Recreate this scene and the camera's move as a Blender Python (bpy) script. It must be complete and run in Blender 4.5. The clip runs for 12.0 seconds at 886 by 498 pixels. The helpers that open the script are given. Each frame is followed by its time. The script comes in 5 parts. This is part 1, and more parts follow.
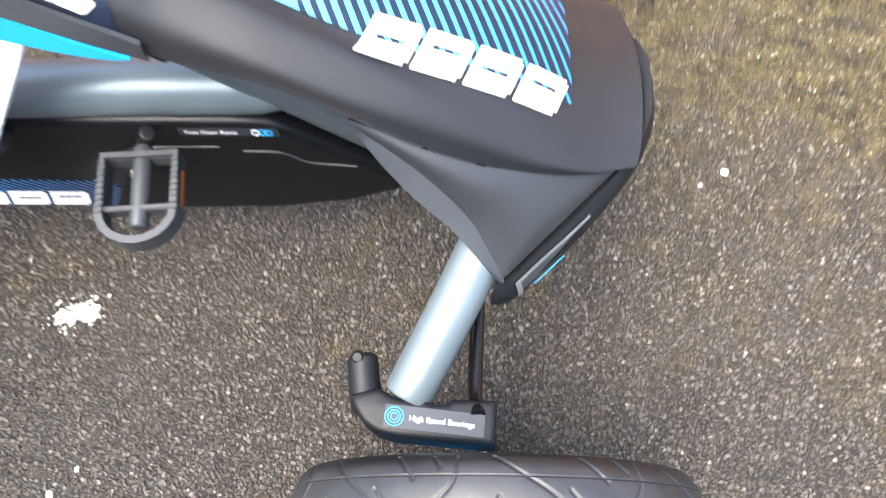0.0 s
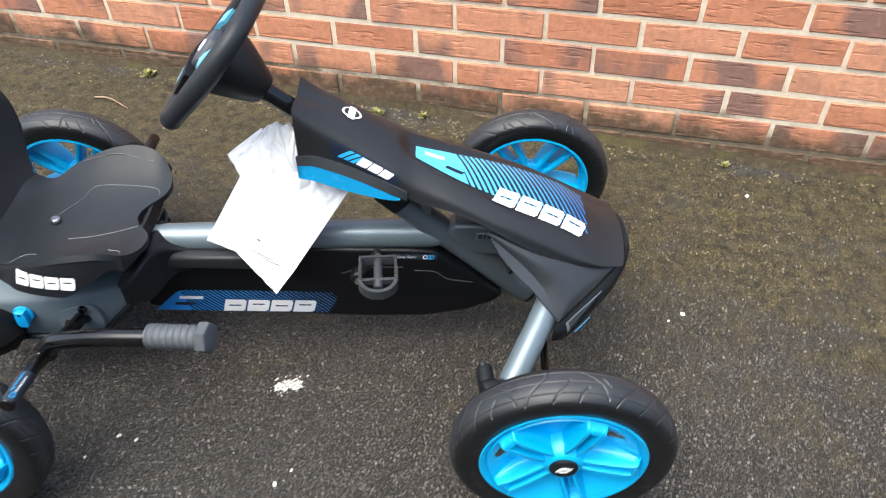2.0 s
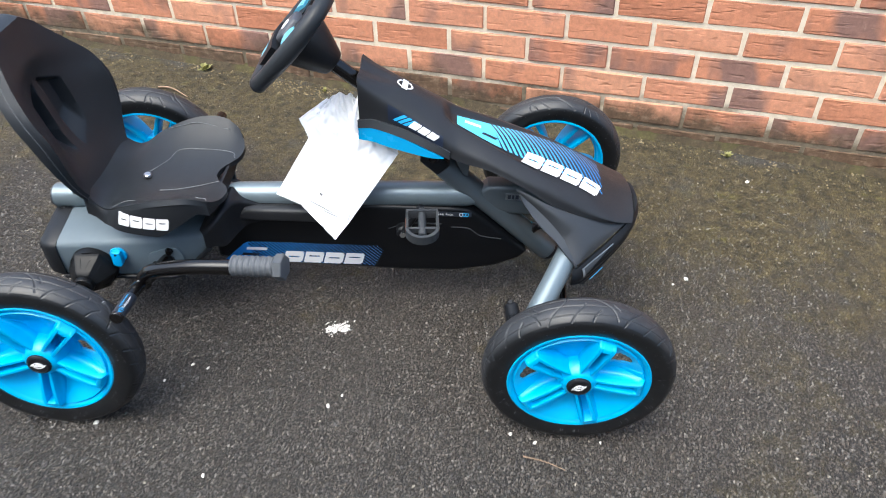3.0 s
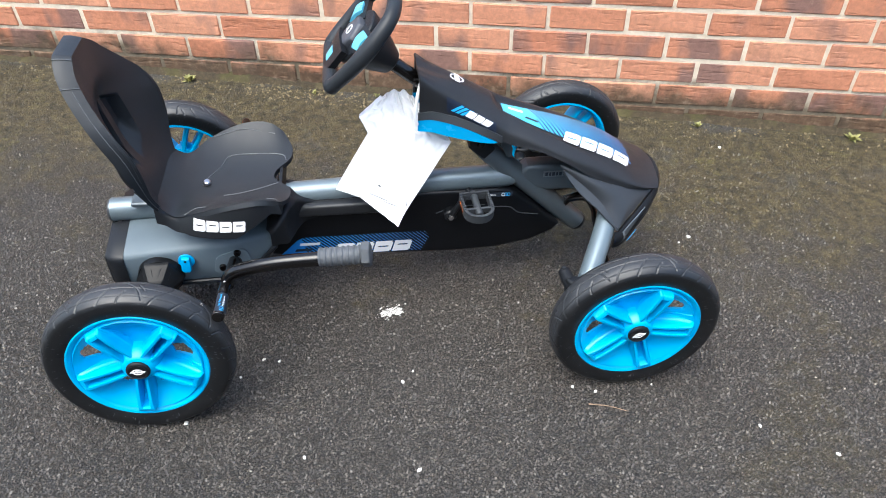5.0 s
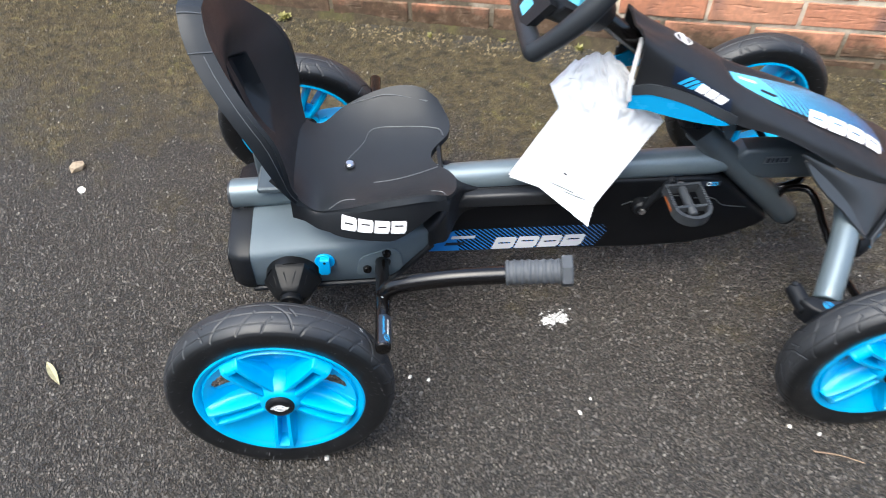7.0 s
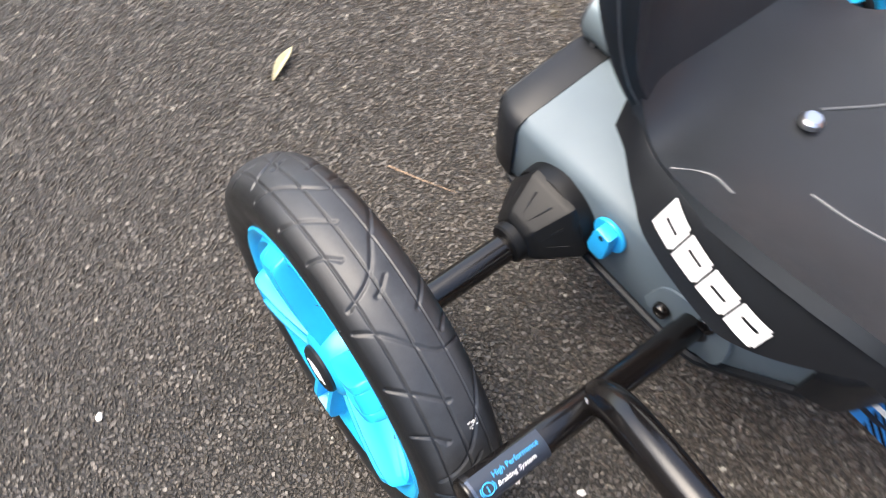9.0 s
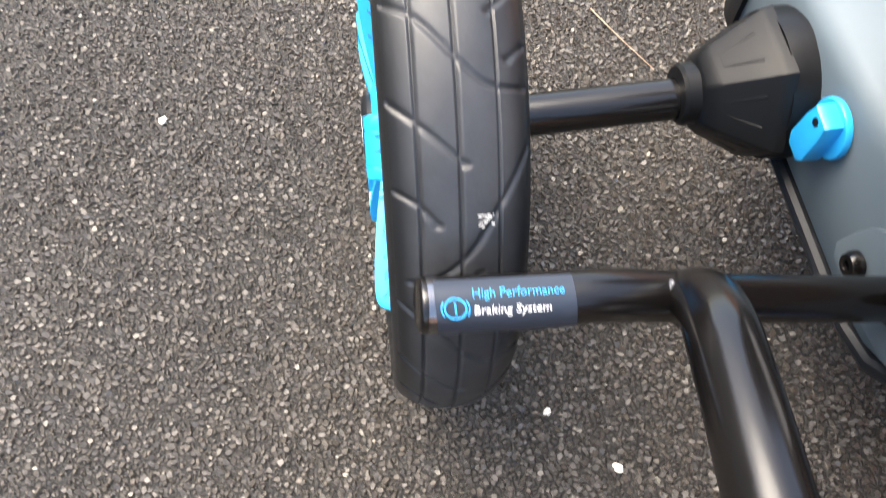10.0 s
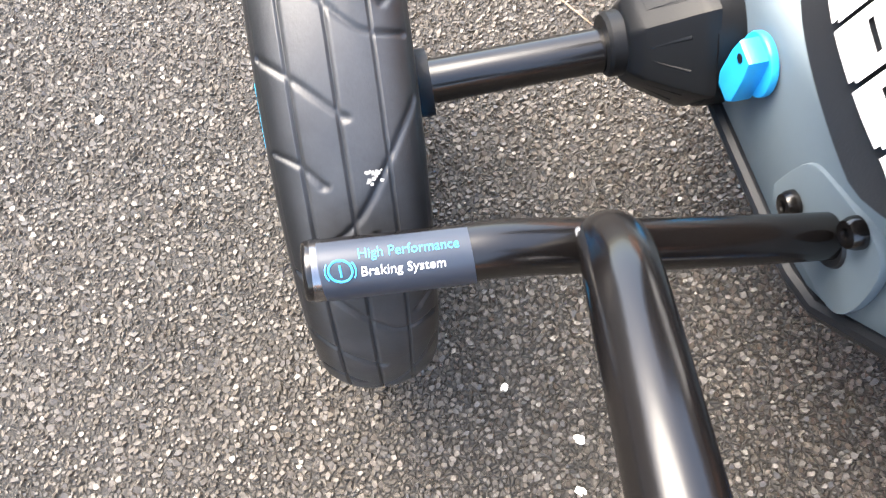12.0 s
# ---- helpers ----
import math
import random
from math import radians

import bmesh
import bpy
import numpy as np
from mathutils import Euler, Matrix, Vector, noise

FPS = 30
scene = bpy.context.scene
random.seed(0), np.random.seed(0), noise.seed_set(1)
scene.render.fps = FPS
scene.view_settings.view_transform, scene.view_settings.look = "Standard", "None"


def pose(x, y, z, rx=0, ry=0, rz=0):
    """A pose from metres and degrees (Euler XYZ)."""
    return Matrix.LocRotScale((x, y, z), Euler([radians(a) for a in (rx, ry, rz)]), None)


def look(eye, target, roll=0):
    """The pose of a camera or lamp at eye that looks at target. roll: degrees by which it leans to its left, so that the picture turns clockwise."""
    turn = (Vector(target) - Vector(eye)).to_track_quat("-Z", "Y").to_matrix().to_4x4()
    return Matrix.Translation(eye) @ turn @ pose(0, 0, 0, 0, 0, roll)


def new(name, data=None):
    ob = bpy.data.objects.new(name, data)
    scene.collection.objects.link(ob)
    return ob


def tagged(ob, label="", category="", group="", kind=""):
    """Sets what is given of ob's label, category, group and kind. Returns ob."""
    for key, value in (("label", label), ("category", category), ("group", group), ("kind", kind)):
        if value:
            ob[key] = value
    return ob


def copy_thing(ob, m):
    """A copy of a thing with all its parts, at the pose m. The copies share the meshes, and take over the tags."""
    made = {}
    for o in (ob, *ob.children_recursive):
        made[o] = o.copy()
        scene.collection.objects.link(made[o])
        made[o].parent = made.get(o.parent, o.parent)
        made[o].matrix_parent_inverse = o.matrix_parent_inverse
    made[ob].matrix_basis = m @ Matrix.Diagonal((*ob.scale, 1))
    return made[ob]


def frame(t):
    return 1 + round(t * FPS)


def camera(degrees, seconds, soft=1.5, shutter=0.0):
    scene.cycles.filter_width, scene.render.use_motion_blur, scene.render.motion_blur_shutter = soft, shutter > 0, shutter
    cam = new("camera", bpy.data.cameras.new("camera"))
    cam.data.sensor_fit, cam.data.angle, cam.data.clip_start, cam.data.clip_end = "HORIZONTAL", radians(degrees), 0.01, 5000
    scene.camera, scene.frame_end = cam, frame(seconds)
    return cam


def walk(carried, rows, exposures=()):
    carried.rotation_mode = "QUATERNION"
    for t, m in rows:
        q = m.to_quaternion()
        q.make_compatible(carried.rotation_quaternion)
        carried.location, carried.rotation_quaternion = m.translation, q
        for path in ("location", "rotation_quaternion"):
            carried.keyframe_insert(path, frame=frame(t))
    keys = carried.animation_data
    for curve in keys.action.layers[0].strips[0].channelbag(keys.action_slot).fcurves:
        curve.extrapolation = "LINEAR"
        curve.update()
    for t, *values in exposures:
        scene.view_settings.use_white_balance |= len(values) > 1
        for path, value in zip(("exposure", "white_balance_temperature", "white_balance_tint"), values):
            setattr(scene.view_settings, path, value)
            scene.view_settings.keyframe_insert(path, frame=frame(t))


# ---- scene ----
cam = camera(63.8, 12.0, soft=0.9, shutter=0.4)
PATH = [
    (0, (0.854, -0.358, 0.781), (0.891, 0.414, -1.064), 2.7),
    (0.5, (0.842, -0.486, 0.898), (0.848, 0.603, -0.78), 3.1),
    (1, (0.842, -0.627, 0.968), (0.726, 0.586, -0.618), -0.1),
    (1.5, (0.806, -0.741, 1.041), (0.716, 0.564, -0.471), 0.6),
    (2, (0.72, -0.884, 1.081), (0.741, 0.568, -0.295), 1.4),
    (2.5, (0.684, -0.986, 1.094), (0.717, 0.474, -0.272), 1.1),
    (3, (0.681, -1.101, 1.125), (0.665, 0.385, -0.213), 1.6),
    (3.2, (0.678, -1.136, 1.137), (0.653, 0.34, -0.213), 0.9),
    (4.8, (0.419, -1.206, 1.175), (0.642, 0.274, -0.152), 2.6),
    (5, (0.399, -1.198, 1.17), (0.624, 0.271, -0.168), 2.3),
    (5.5, (0.341, -1.188, 1.166), (0.576, 0.27, -0.184), 2.0),
    (6, (0.299, -1.157, 1.147), (0.493, 0.286, -0.225), 1.3),
    (6.5, (0.238, -1.051, 1.099), (0.404, 0.376, -0.292), 1.3),
    (6.7, (0.211, -0.993, 1.085), (0.352, 0.407, -0.337), 1.2),
    (8.3, (0.141, -0.458, 0.864), (-0.132, 0.517, -0.861), 2.9),
    (8.5, (0.168, -0.448, 0.811), (-0.337, 0.424, -0.916), 0.0),
    (9, (0.192, -0.383, 0.69), (-0.554, 0.161, -1.084), -0.6),
    (9.5, (0.195, -0.336, 0.587), (-0.782, -0.131, -1.146), -8.1),
    (10, (0.242, -0.332, 0.509), (-0.607, -0.293, -1.301), -4.2),
    (10.5, (0.264, -0.313, 0.493), (-0.602, -0.249, -1.308), -4.8),
    (11, (0.27, -0.299, 0.487), (-0.608, -0.243, -1.309), -6.5),
    (11.5, (0.256, -0.295, 0.465), (-0.573, -0.303, -1.355), -9.6),
    (12, (0.253, -0.294, 0.486), (-0.588, -0.26, -1.329), -8.6),
]
EXPOSURES = [(0, 2.62, 6600, 7), (0.5, 2.35, 6650, 7), (1.0, 1.9, 6600, 8), (2.0, 1.55, 6430, 4), (2.45, 1.55, 5900, 4), (3.2, 1.58, 6250, 4), (4.8, 1.60, 6060, 4), (6.7, 1.58, 6150, 4), (8.5, 1.94, 6800, 8), (9.5, 2.3, 6950, 9), (10.0, 2.45, 7050, 8), (10.5, 2.90, 7250, 8), (11.0, 3.05, 7100, 8), (12, 3.22, 7000, 8)]
walk(cam, [(t, look(eye, target, roll)) for t, eye, target, roll in PATH], EXPOSURES)

# ---- world, sun, exposure ----
world = bpy.data.worlds.new("sky")
scene.world = world
world.use_nodes = True
wn = world.node_tree
sky = wn.nodes.new("ShaderNodeTexSky")
sky.sky_type, sky.sun_disc = "NISHITA", False
sky.sun_elevation, sky.sun_rotation = radians(67), radians(228)
sky.air_density, sky.dust_density, sky.ozone_density = 1.0, 4.0, 1.0
wn.links.new(sky.outputs[0], wn.nodes["Background"].inputs[0])
wn.nodes["Background"].inputs[1].default_value = 0.15
sun = new("sun", bpy.data.lights.new("sun", "SUN"))
sun.data.energy, sun.data.angle, sun.data.color = 1.1, radians(50), (1.0, 0.97, 0.94)
sun.matrix_world = look((-1.9, -1.7, 6.0), (0, 0, 0))

# ---- materials ----


def material(name, rough=0.5, metal=0.0, colour=(0.5, 0.5, 0.5), gloss=0.5):
    m = bpy.data.materials.new(name)
    m.use_nodes = True
    b = m.node_tree.nodes["Principled BSDF"]
    b.inputs["Roughness"].default_value = rough
    b.inputs["Metallic"].default_value = metal
    b.inputs["Specular IOR Level"].default_value = gloss
    b.inputs["Base Color"].default_value = (*colour, 1)
    return m, m.node_tree, b


def node(nt, kind, **inputs):
    n = nt.nodes.new(kind)
    for k, v in inputs.items():
        n.inputs[k].default_value = v
    return n


def coords(nt, scale=1.0, kind="Object"):
    tc = nt.nodes.new("ShaderNodeTexCoord")
    mp = nt.nodes.new("ShaderNodeMapping")
    mp.inputs["Scale"].default_value = (scale,) * 3 if isinstance(scale, (int, float)) else scale
    nt.links.new(tc.outputs[kind], mp.inputs["Vector"])
    return mp.outputs["Vector"]


def tex(nt, vec, scale, detail=4.0, rough=0.6):
    n = node(nt, "ShaderNodeTexNoise", Scale=scale, Detail=detail, Roughness=rough)
    nt.links.new(vec, n.inputs["Vector"])
    return n.outputs["Fac"]


def ramp(nt, fac, stops):
    r = nt.nodes.new("ShaderNodeValToRGB")
    el = r.color_ramp.elements
    while len(el) < len(stops):
        el.new(0.5)
    for e, (p, c) in zip(el, stops):
        e.position = p
        e.color = (*c, 1) if isinstance(c, tuple) else (c, c, c, 1)
    nt.links.new(fac, r.inputs["Fac"])
    return r.outputs["Color"]


def mix(nt, fac, a, b, blend="MIX"):
    m = nt.nodes.new("ShaderNodeMix")
    m.data_type, m.blend_type = "RGBA", blend
    for sock, val in ((m.inputs["Factor"], fac), (m.inputs["A"], a), (m.inputs["B"], b)):
        if isinstance(val, (int, float)):
            sock.default_value = val
        elif isinstance(val, tuple):
            sock.default_value = (*val, 1)
        else:
            nt.links.new(val, sock)
    return m.outputs["Result"]


def calc(nt, op, a, b=0.0, c=0.0):
    m = nt.nodes.new("ShaderNodeMath")
    m.operation = op
    for sock, val in zip(m.inputs, (a, b, c)):
        if isinstance(val, (int, float)):
            sock.default_value = val
        else:
            nt.links.new(val, sock)
    return m.outputs[0]


def bump(nt, b, height, strength=0.3, distance=0.001, under=None):
    n = node(nt, "ShaderNodeBump", Strength=strength, Distance=distance)
    nt.links.new(height, n.inputs["Height"])
    if under:
        nt.links.new(under, n.inputs["Normal"])
    nt.links.new(n.outputs[0], b.inputs["Normal"])
    return n.outputs[0]


def plain(name, colour, rough, metal=0.0, vary=0.12, grain=900.0, relief=0.12, blotch=14.0, dust=0.0, gloss=0.5):
    """A surface of one colour with fine grain, blotches and a little dust."""
    m, nt, b = material(name, rough, metal, colour, gloss)
    v = coords(nt)
    blot = tex(nt, v, blotch, 5)
    lo = tuple(c * (1 - vary) for c in colour)
    hi = tuple(min(1, c * (1 + vary)) for c in colour)
    col = ramp(nt, blot, [(0.3, lo), (0.7, hi)])
    if dust:
        d = ramp(nt, tex(nt, v, 60, 8, 0.75), [(0.62, 0.0), (0.8, dust)])
        col = mix(nt, d, col, (0.32, 0.30, 0.27))
    nt.links.new(col, b.inputs["Base Color"])
    nt.links.new(calc(nt, "MULTIPLY_ADD", tex(nt, v, 30, 6), 0.24, rough - 0.12), b.inputs["Roughness"])
    if relief:
        bump(nt, b, tex(nt, v, grain, 2), relief, 0.0004)
    return m


M_BLACK = plain("black_textured_plastic", (0.0078, 0.0088, 0.0108), 0.45, relief=0.3, grain=1400, dust=0.03, gloss=0.30)
M_SEAT = plain("charcoal_seat_plastic", (0.0195, 0.0222, 0.0258), 0.44, relief=0.3, grain=1400, dust=0.03, gloss=0.30)
M_HOOD = plain("matt_black_hood_plastic", (0.0140, 0.0150, 0.0172), 0.46, relief=0.35, grain=1600, dust=0.03, gloss=0.44)
# hood plastic in a lighter tone, for the sky light on the tilted flare
M_FLARE = plain("sky_lit_hood_plastic", (0.024, 0.0265, 0.030), 0.40, relief=0.3, grain=1600, dust=0.03, gloss=0.5)
M_GUARD = plain("smooth_black_plastic", (0.0042, 0.0048, 0.0062), 0.36, relief=0.15, grain=1400, dust=0.02, gloss=0.26)
M_BELL = plain("satin_black_casting", (0.0045, 0.0048, 0.0055), 0.42, relief=0.2, dust=0.02, gloss=0.2)
M_SEAM = plain("pale_seam_line", (0.085, 0.090, 0.096), 0.45, relief=0.2)
M_GLOSS = plain("gloss_black_tube", (0.0040, 0.0034, 0.0033), 0.20, relief=0.03, dust=0.03, gloss=0.48)
M_DARK = plain("dark_grey_plastic", (0.032, 0.036, 0.041), 0.42, relief=0.25, grain=1300, dust=0.06)
M_GREY = plain("blue_grey_metallic_paint", (0.100, 0.130, 0.150), 0.58, metal=0.1, relief=0.05, vary=0.05, dust=0.04)
M_TUBE = plain("silver_grey_painted_tube", (0.155, 0.195, 0.218), 0.38, metal=0.4, relief=0.05, vary=0.05, dust=0.05)
M_BRACE = plain("slate_grey_painted_tube", (0.095, 0.116, 0.130), 0.38, metal=0.3, relief=0.05, vary=0.06, dust=0.05)
M_BLUE = plain("sky_blue_plastic", (0.012, 0.36, 0.74), 0.36, relief=0.08, vary=0.06, dust=0.03)
M_BLUEGLOSS = plain("glossy_blue_trim", (0.015, 0.37, 0.73), 0.25, relief=0.03, vary=0.04)
M_PEDAL = plain("pedal_grey_plastic", (0.036, 0.040, 0.045), 0.42, relief=0.25, dust=0.12)
M_FLASH = plain("rubber_hairs", (0.10, 0.10, 0.105), 0.6, relief=0.0)
M_RUBBER = plain("grip_rubber", (0.072, 0.078, 0.086), 0.6, relief=0.3, dust=0.1)
M_WHITE = plain("white_vinyl", (0.80, 0.80, 0.80), 0.4, relief=0.0, vary=0.02)
M_DKBLUE = plain("navy_vinyl", (0.007, 0.013, 0.030), 0.4, relief=0.0, vary=0.04)
M_CYAN = plain("cyan_vinyl", (0.03, 0.36, 0.72), 0.35, relief=0.0, vary=0.04)
M_LABEL = plain("dark_label_film", (0.02, 0.026, 0.038), 0.35, relief=0.0, vary=0.05)
M_PAD = plain("mid_grey_plastic", (0.048, 0.052, 0.062), 0.45, relief=0.2)
M_STEEL = plain("zinc_plated_steel", (0.62, 0.62, 0.63), 0.28, metal=1.0, relief=0.05)
M_PALE = plain("pale_blue_insert", (0.12, 0.45, 0.62), 0.3, relief=0.03, vary=0.05)
M_ORANGE = plain("amber_reflector", (0.24, 0.065, 0.015), 0.25, relief=0.1)
M_SILVER = plain("silver_lamp_film", (0.20, 0.215, 0.23), 0.3, metal=0.5, relief=0.05)
M_BAND = plain("dark_metal_band", (0.22, 0.22, 0.23), 0.2, metal=1.0, relief=0.03)
M_RENDER = plain("sandy_blocker_render", (0.40, 0.36, 0.31), 0.85, relief=0.5, grain=160, vary=0.15, blotch=1.2)
M_PAPER = plain("white_paper", (0.82, 0.82, 0.83), 0.7, relief=0.1, vary=0.02)
M_WEED = plain("yellow_green_weed", (0.33, 0.32, 0.12), 0.6, relief=0.2, vary=0.4)
M_LEAF = plain("dry_pale_leaf", (0.36, 0.33, 0.20), 0.65, relief=0.3, vary=0.25, blotch=60)
M_TWIG = plain("pale_twig", (0.30, 0.21, 0.14), 0.75, relief=0.3, vary=0.3)
M_CHIP = plain("white_stone_chip", (0.66, 0.63, 0.57), 0.7, relief=0.3, vary=0.2, blotch=90)
M_LITTER = plain("leaf_litter_scraps", (0.20, 0.16, 0.09), 0.8, relief=0.4, vary=0.8, blotch=400)
M_PAINT = plain("flaked_white_paint", (0.50, 0.49, 0.46), 0.75, relief=0.4, vary=0.7, blotch=350)
M_SPECK = plain("pale_grit", (0.23, 0.21, 0.17), 0.75, relief=0.3, vary=0.5, blotch=30)
M_STONE = plain("tan_stone", (0.33, 0.26, 0.18), 0.8, relief=0.4, vary=0.3, blotch=80)


def rubber():
    m, nt, b = material("tyre_rubber", 0.5, 0, (0.02, 0.02, 0.021), 0.55)
    v = coords(nt)
    dirt = ramp(nt, tex(nt, v, 26, 8, 0.7), [(0.5, 0.0), (0.85, 0.4)])
    # pale road dust plus sky sheen put into the tread's colour, far less on the walls
    sxyz = nt.nodes.new("ShaderNodeSeparateXYZ")
    nt.links.new(v, sxyz.inputs[0])
    rr = calc(nt, "SQRT", calc(nt, "ADD", calc(nt, "MULTIPLY", sxyz.outputs[0], sxyz.outputs[0]), calc(nt, "MULTIPLY", sxyz.outputs[2], sxyz.outputs[2])))
    tread = calc(nt, "MULTIPLY", ramp(nt, calc(nt, "MULTIPLY", rr, 5.0), [(0.775, 0.0), (0.795, 1.0)]), ramp(nt, tex(nt, v, 38, 8, 0.75), [(0.30, 0.25), (0.70, 1.0)]))
    col = mix(nt, dirt, (0.0055, 0.0062, 0.0073), (0.036, 0.037, 0.039))
    nt.links.new(mix(nt, tread, col, (0.034, 0.036, 0.040)), b.inputs["Base Color"])
    nt.links.new(calc(nt, "ADD", calc(nt, "MULTIPLY_ADD", tex(nt, v, 45, 6), 0.26, 0.27), calc(nt, "MULTIPLY", tread, 0.16)), b.inputs["Roughness"])
    bump(nt, b, tex(nt, v, 700, 4), 0.2, 0.0005)
    return m


M_TYRE = rubber()


def wheel_blue():
    m, nt, b = material("bright_blue_rim_plastic", 0.36, 0, (0.01, 0.36, 0.78))
    v = coords(nt)
    col = ramp(nt, tex(nt, v, 18, 5), [(0.3, (0.006, 0.375, 0.72)), (0.7, (0.010, 0.44, 0.80))])
    nt.links.new(col, b.inputs["Base Color"])
    nt.links.new(calc(nt, "MULTIPLY_ADD", tex(nt, v, 60, 6), 0.2, 0.27), b.inputs["Roughness"])
    bump(nt, b, tex(nt, v, 900, 2), 0.08, 0.0003)
    return m


M_RIM = wheel_blue()


def striped(name, pitch, slope, start, end, light, deep, base, line_lo, line_hi, gloss=0.5):
    """A printed film: light at one end, then slanted stripes that grow thinner along x on a dark base."""
    m, nt, b = material(name, 0.32, 0, gloss=gloss)
    tc = nt.nodes.new("ShaderNodeTexCoord")
    sep = nt.nodes.new("ShaderNodeSeparateXYZ")
    nt.links.new(tc.outputs["Object"], sep.inputs[0])
    x, y, z = sep.outputs
    along = calc(nt, "SUBTRACT", x, start)
    frac = calc(nt, "DIVIDE", along, end - start)
    phase = calc(nt, "FRACT", calc(nt, "DIVIDE", calc(nt, "MULTIPLY_ADD", calc(nt, "ADD", y, z) if slope[2] else y, slope[0], along), pitch))
    wide = calc(nt, "MULTIPLY_ADD", frac, line_hi - line_lo, line_lo)
    line = calc(nt, "LESS_THAN", phase, wide)
    solid = calc(nt, "LESS_THAN", calc(nt, "MULTIPLY_ADD", calc(nt, "ADD", y, z) if slope[2] else y, slope[1], along), 0.0)
    ink = mix(nt, frac, light, deep)
    col = mix(nt, calc(nt, "MAXIMUM", line, solid), base, ink)
    nt.links.new(col, b.inputs["Base Color"])
    v = coords(nt)
    nt.links.new(calc(nt, "MULTIPLY_ADD", tex(nt, v, 30, 5), 0.15, 0.25), b.inputs["Roughness"])
    return m


M_HOODFILM = striped("striped_blue_hood_film", 0.0095, (0.42, 0.30, 0), 0.758, 0.98, (0.10, 0.50, 0.78), (0.012, 0.20, 0.56), (0.006, 0.014, 0.035), 0.55, 0.26)
M_GUARDFILM = striped("striped_blue_guard_film", 0.0088, (1.0, 0.2, 1), 0.298, 0.55, (0.03, 0.24, 0.66), (0.09, 0.21, 0.46), (0.003, 0.004, 0.008), 0.40, 0.20, 0.18)


def mossy(nt, v, col, strength):
    """Moss and silt, thickest in the damp strip along the wall."""
    tc = nt.nodes.new("ShaderNodeTexCoord")
    sxy = nt.nodes.new("ShaderNodeSeparateXYZ")
    nt.links.new(tc.outputs["Object"], sxy.inputs[0])
    off = calc(nt, "MULTIPLY_ADD", sxy.outputs[0], 0.2447, calc(nt, "MULTIPLY_ADD", sxy.outputs[1], 0.9697, -0.9539))
    strip = calc(nt, "MULTIPLY_ADD", off, 1.0, 0.95)
    patch = calc(nt, "MULTIPLY_ADD", tex(nt, v, 14.0, 8, 0.75), 0.55, calc(nt, "MULTIPLY", tex(nt, v, 3.6, 6, 0.65), 0.50))
    moss = ramp(nt, calc(nt, "ADD", calc(nt, "MULTIPLY", strip, 0.46), patch), [(0.61, 0.0), (0.79, 0.95)])
    # olive tufts on the open drive ahead of the kart
    wander = calc(nt, "MULTIPLY_ADD", tex(nt, v, 1.1, 3, 0.5), 0.6, -0.3)
    ahead = calc(nt, "MULTIPLY", ramp(nt, calc(nt, "MULTIPLY_ADD", sxy.outputs[0], 0.25, wander), [(0.27, 0.0), (0.40, 1.0), (0.52, 1.0), (0.70, 0.0)]), ramp(nt, calc(nt, "ADD", calc(nt, "MULTIPLY_ADD", sxy.outputs[1], 0.25, 0.6), wander), [(0.25, 0.0), (0.42, 1.0)]))
    tufts = calc(nt, "MULTIPLY", ahead, ramp(nt, calc(nt, "MULTIPLY_ADD", tex(nt, v, 3.1, 4, 0.6), 0.6, calc(nt, "MULTIPLY", tex(nt, v, 24.0, 6, 0.75), 0.4)), [(0.485, 0.0), (0.56, 0.40)]))
    moss = calc(nt, "MAXIMUM", moss, tufts)
    mcol = ramp(nt, tex(nt, v, 150, 6, 0.8), [(0.30, (0.020, 0.016, 0.008)), (0.55, (0.066, 0.052, 0.022)), (0.80, (0.165, 0.132, 0.058))])
    mcol = mix(nt, ramp(nt, tex(nt, v, 11, 8, 0.75), [(0.56, 0.0), (0.66, 0.5)]), mcol, (0.120, 0.110, 0.020))
    mcol = mix(nt, 1.0, mcol, ramp(nt, tex(nt, v, 34, 6, 0.75), [(0.38, 0.28), (0.62, 1.75)]), "MULTIPLY")
    # bare damp blue-grey patches between the moss, most at the foot of the wall
    bare = ramp(nt, calc(nt, "MULTIPLY_ADD", calc(nt, "MAXIMUM", calc(nt, "MULTIPLY_ADD", off, 7.0, 0.9), 0.0), 0.14, tex(nt, v, 5.5, 7, 0.7)), [(0.56, 0.0), (0.68, 0.75)])
    mcol = mix(nt, bare, mcol, ramp(nt, tex(nt, v, 200, 5, 0.75), [(0.3, (0.018, 0.018, 0.019)), (0.75, (0.075, 0.075, 0.076))]))
    return mix(nt, calc(nt, "MULTIPLY", moss, strength), col, mcol)


